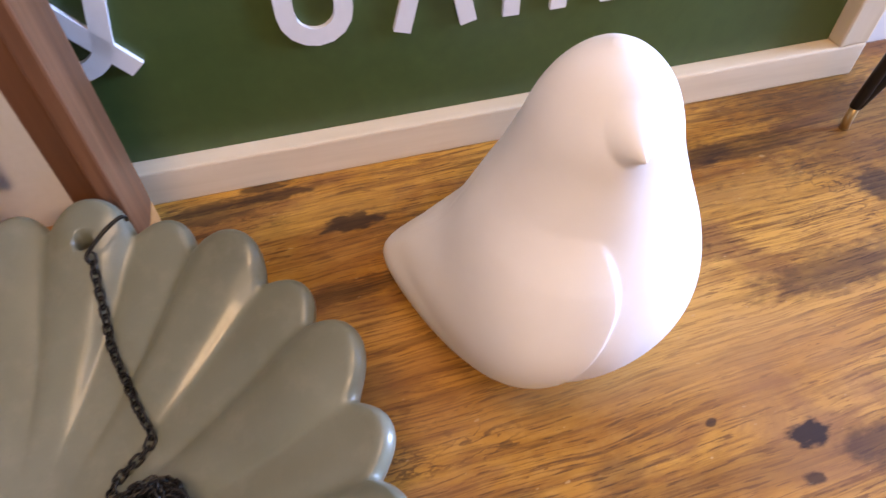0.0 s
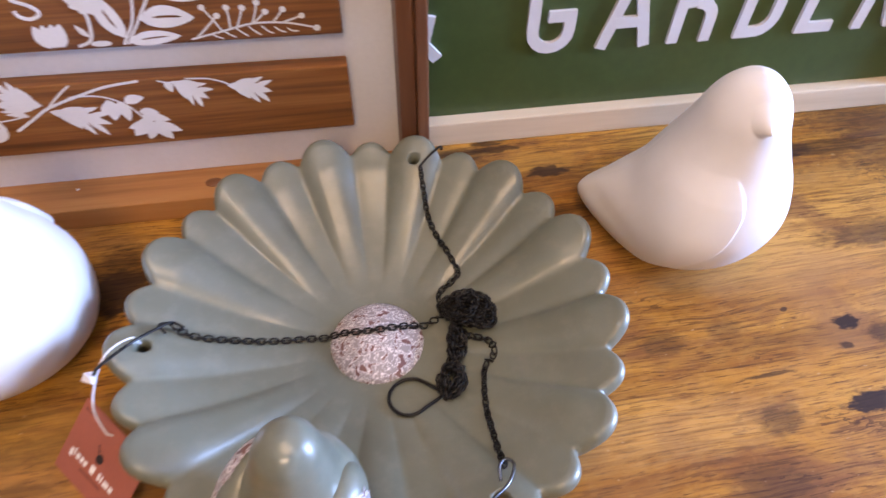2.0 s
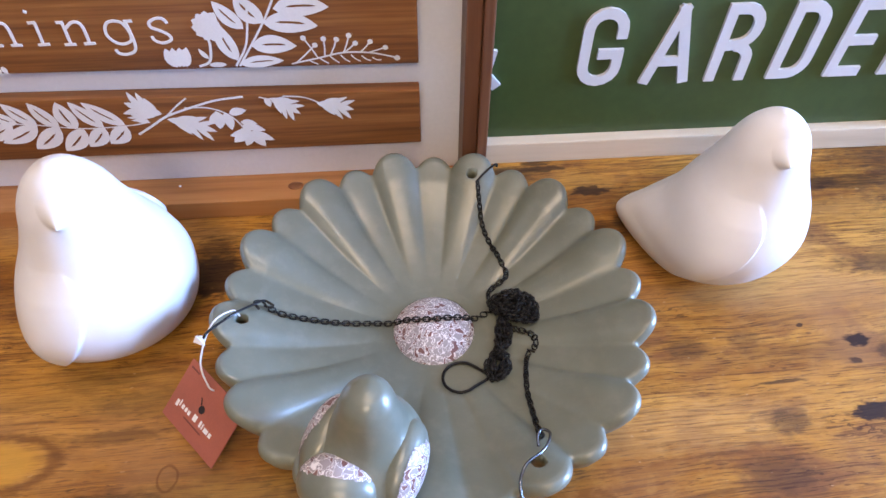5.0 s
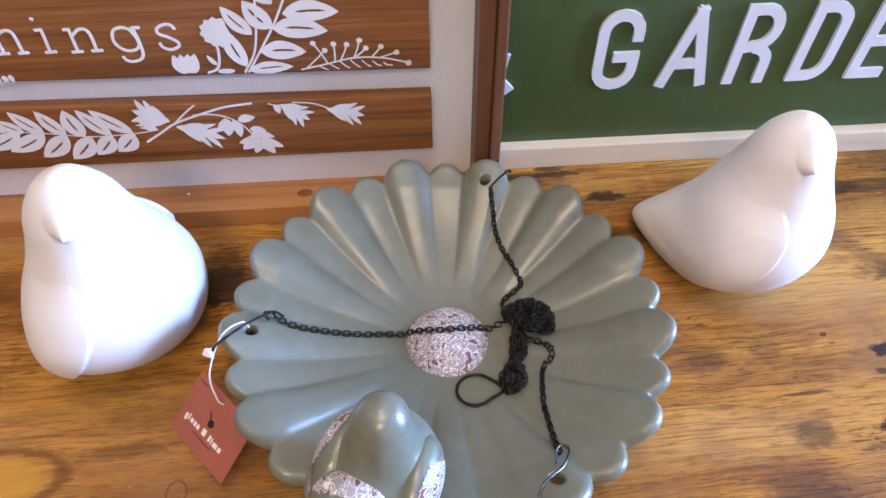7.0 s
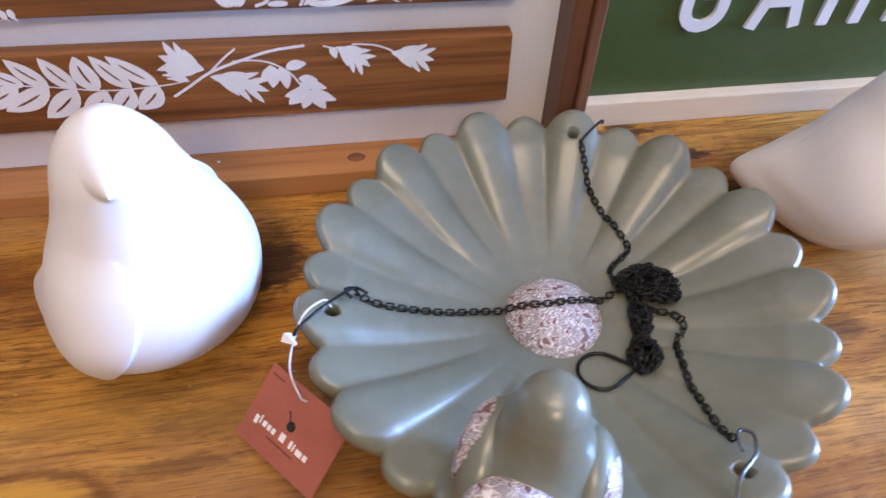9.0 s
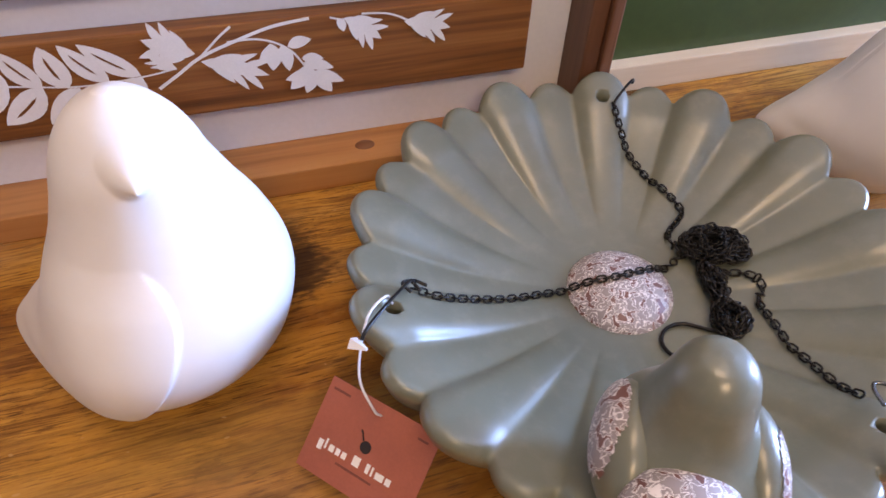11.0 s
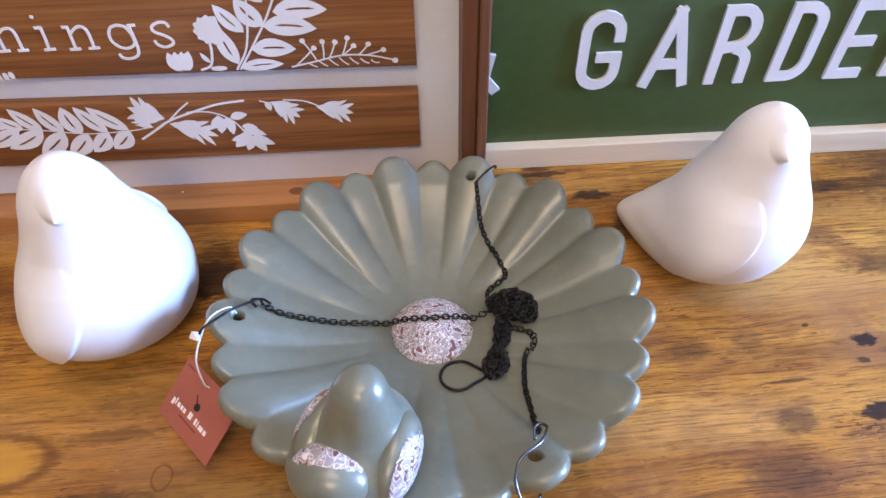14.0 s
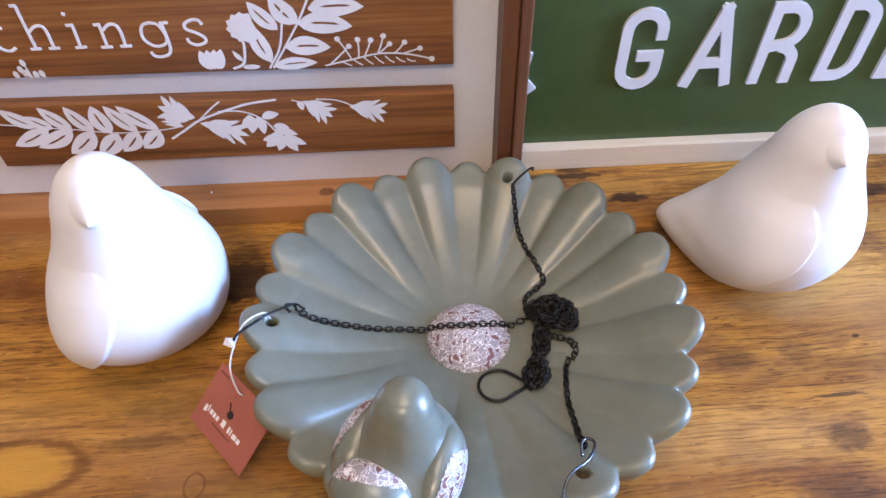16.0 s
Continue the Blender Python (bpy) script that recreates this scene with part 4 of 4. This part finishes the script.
def heap(cx, cy, ax, ay, turn, turns, height):
    """A wad of chain wound to and fro."""
    pts = []
    for i in range(turns * 6):
        a = 2 * math.pi * i / 6 + random.uniform(-0.4, 0.4)
        q = random.uniform(0.25, 1.0)
        x, y = ax * q * math.cos(a), ay * q * math.sin(a)
        px, py = cx + x * math.cos(turn) - y * math.sin(turn), cy + x * math.sin(turn) + y * math.cos(turn)
        pts.append((px, py, dish_z(px, py) + 0.0022 + height * (1 - q * q * 0.7) * random.uniform(0.2, 1.0)))
    lay(pts, 20)


heap(-0.1420, 0.1730, 0.0195, 0.0140, radians(-33), 10, 0.013)
heap(-0.1410, 0.1725, 0.0110, 0.0080, radians(-33), 5, 0.012)
heap(-0.1530, 0.1540, 0.0060, 0.0170, radians(-8), 5, 0.008)
heap(-0.1600, 0.1280, 0.0085, 0.0145, radians(-10), 6, 0.010)
bm = bmesh.new()  # the pear shaped ring to hang it by
cr = Vector((-0.186, 0.1240))
ring = [(-0.166, 0.1220)]
for i in range(11):
    a = radians(48 + 26.4 * i)
    ring.append((cr.x + 0.0125 * math.cos(a), cr.y + 0.0125 * math.sin(a)))
ring.append((-0.168, 0.1200))
tube(bm, [(p.x, p.y, dish_z(p.x, p.y) + 0.0018) for p in smooth_path([(x, y, 0) for x, y in ring], 5)], 0.0011, 8)
part("hanging_ring", bm, M_CHAIN, chain, "black wire hanging ring")


def hook(points, material=M_CHAIN, r=0.0009):
    part("hook", tube(bmesh.new(), smooth_path(points, 8), r, 8), material, chain, "bent wire hook")


def hole(i):
    r, a = HOLES[i]
    return CX + r * math.cos(a), CY + r * math.sin(a)


hook(((-0.1545, 0.2745, 0.057), (-0.1545, 0.2775, 0.0590), (-0.147, 0.2820, 0.0640), (-0.1400, 0.2860, 0.0665), (-0.1375, 0.2875, 0.0655), (-0.1375, 0.2880, 0.0630)))
hook(((-0.309, 0.176, 0.052), (-0.315, 0.179, 0.0545), (-0.320, 0.174, 0.059), (-0.331, 0.160, 0.068), (-0.3440, 0.147, 0.0705), (-0.3475, 0.1435, 0.068)))
hook(((-0.3135, 0.1745, 0.053), (-0.3165, 0.178, 0.0555), (-0.321, 0.176, 0.058), (-0.318, 0.172, 0.055)))
hook(((-0.152, 0.054, 0.063), (-0.1508, 0.061, 0.063), (-0.147, 0.064, 0.062), (-0.1440, 0.060, 0.064), (-0.150, 0.050, 0.068), (-0.1625, 0.041, 0.071), (-0.167, 0.031, 0.066), (-0.164, 0.019, 0.060), (-0.159, 0.0195, 0.056), (-0.153, 0.028, 0.052)), M_STEEL, 0.00085)

# ---- the price tag ----
e1, e2 = Vector((0.037, -0.0425, 0.001)).normalized(), Vector((-0.023, -0.023, -0.026))
e2 = (e2 - e1 * e2.dot(e1)).normalized()
n3 = e1.cross(-e2)
tm = Matrix(((e1.x, -e2.x, n3.x, -0.355), (e1.y, -e2.y, n3.y, 0.1137), (e1.z, -e2.z, n3.z, 0.0285), (0, 0, 0, 1)))
tag = thing("hang_tag", tm, "square terracotta red card tag leaning against the feeder", "tag")
bm = boxed(-0.0285, 0.0285, -0.0215, 0.0215, -0.0004, 0.0004)
part("card", bm, M_TAG, tag, smooth=False)
bm = bmesh.new()
x = -0.0225
for w, low, high in ((0.0024, -0.0016, 0.0030), (0.0010, 0, 0.0046), (0.0026, 0, 0.0030), (0.0022, 0, 0.0030), (0.0024, 0, 0.0030), (0, 0, 0), (0.0036, 0, 0.0044), (0, 0, 0),
                     (0.0018, 0, 0.0042), (0.0010, 0, 0.0040), (0.0042, 0, 0.0030), (0.0026, 0, 0.0030)):
    if w:
        box(bm, x, x + w, -0.0088 + low, -0.0088 + high, 0.0004, 0.0006)
    x += max(w, 0.0014) + 0.0010
part("white_bars", bm, M_PAINT, tag, "line of white print", smooth=False)
bm = bmesh.new()
blob = bmesh.ops.create_cone(bm, cap_ends=True, segments=14, radius1=0.0028, radius2=0.0026, depth=0.0004, matrix=Matrix.Translation((-0.001, 0.0008, 0.0006)))
tube(bm, ((-0.003, 0.003, 0.0005), (-0.005, 0.0062, 0.0005), (-0.0058, 0.0068, 0.0005)), 0.0004, 5)
part("printed_mark", bm, M_INK, tag, "small black printed mark", smooth=False)
for x0, x1, y0 in ((-0.011, 0.008, -0.0125), (-0.026, -0.017, 0.0165), (0.019, 0.024, 0.0155)):
    part("brown_bar", boxed(x0, x1, y0, y0 + 0.001, 0.0004, 0.0006), M_RUST, tag, smooth=False)
hx, hy = hole(2)
bm = tube(bmesh.new(), smooth_path((tm @ Vector((0.0, 0.0165, 0.0008)), tm @ Vector((-0.003, 0.0185, 0.005)), (-0.3515, 0.135, 0.056), (hx - 0.014, hy - 0.012, 0.0700), (hx - 0.003, hy - 0.001, 0.0680), (hx, hy, 0.060)), 8), 0.0006, 6)
bmesh.ops.transform(bm, matrix=tm.inverted(), verts=bm.verts)
part("string", bm, M_STRING, tag, "looped clear plastic string")
bm = bmesh.new()
bmesh.ops.create_cone(bm, cap_ends=True, segments=4, radius1=0.0034, radius2=0.0008, depth=0.008, matrix=pose(-0.3490, 0.1415, 0.0670, 80, 0, 40))
ob = part("clip", bm, M_STRING, None, smooth=False)
ob.name = "plastic_clip"
tagged(ob, "small white plastic clip on the chain hook", "clip")

# ---- hairpin leg of a stand ----
leg = thing("hairpin_leg", pose(0.267, 0.298, 0), "black metal hairpin leg with brass tip standing on the table", "stand leg")
part("tip", tube(bmesh.new(), ((0, 0, 0.0005), (0.0005, 0.001, 0.006), (0.002, 0.002, 0.018)), 0.0028, 12), M_GOLD, leg, "brass coloured tip")
part("rod", tube(bmesh.new(), ((0.0015, 0.002, 0.015), (0.010, 0.003, 0.075), (0.028, 0.006, 0.20)), 0.0034, 12), M_BLACK, leg)
part("rod", tube(bmesh.new(), ((0.0025, 0.002, 0.015), (0.025, 0.003, 0.050), (0.090, 0.006, 0.150)), 0.0034, 12), M_BLACK, leg)

# ---- a small card under the rim ----
card = thing("barcode_card", pose(-0.221, 0.043, 0.0, 0, 0, -4), "small black card with a white edge under the feeder", "card")
part("card_face", boxed(-0.005, 0.006, -0.012, 0.012, 0.0003, 0.0009), M_INK, card, smooth=False)
part("card_edge", boxed(-0.0065, -0.0052, -0.012, 0.012, 0.0003, 0.0010), M_PAINT, card, "white edge", smooth=False)
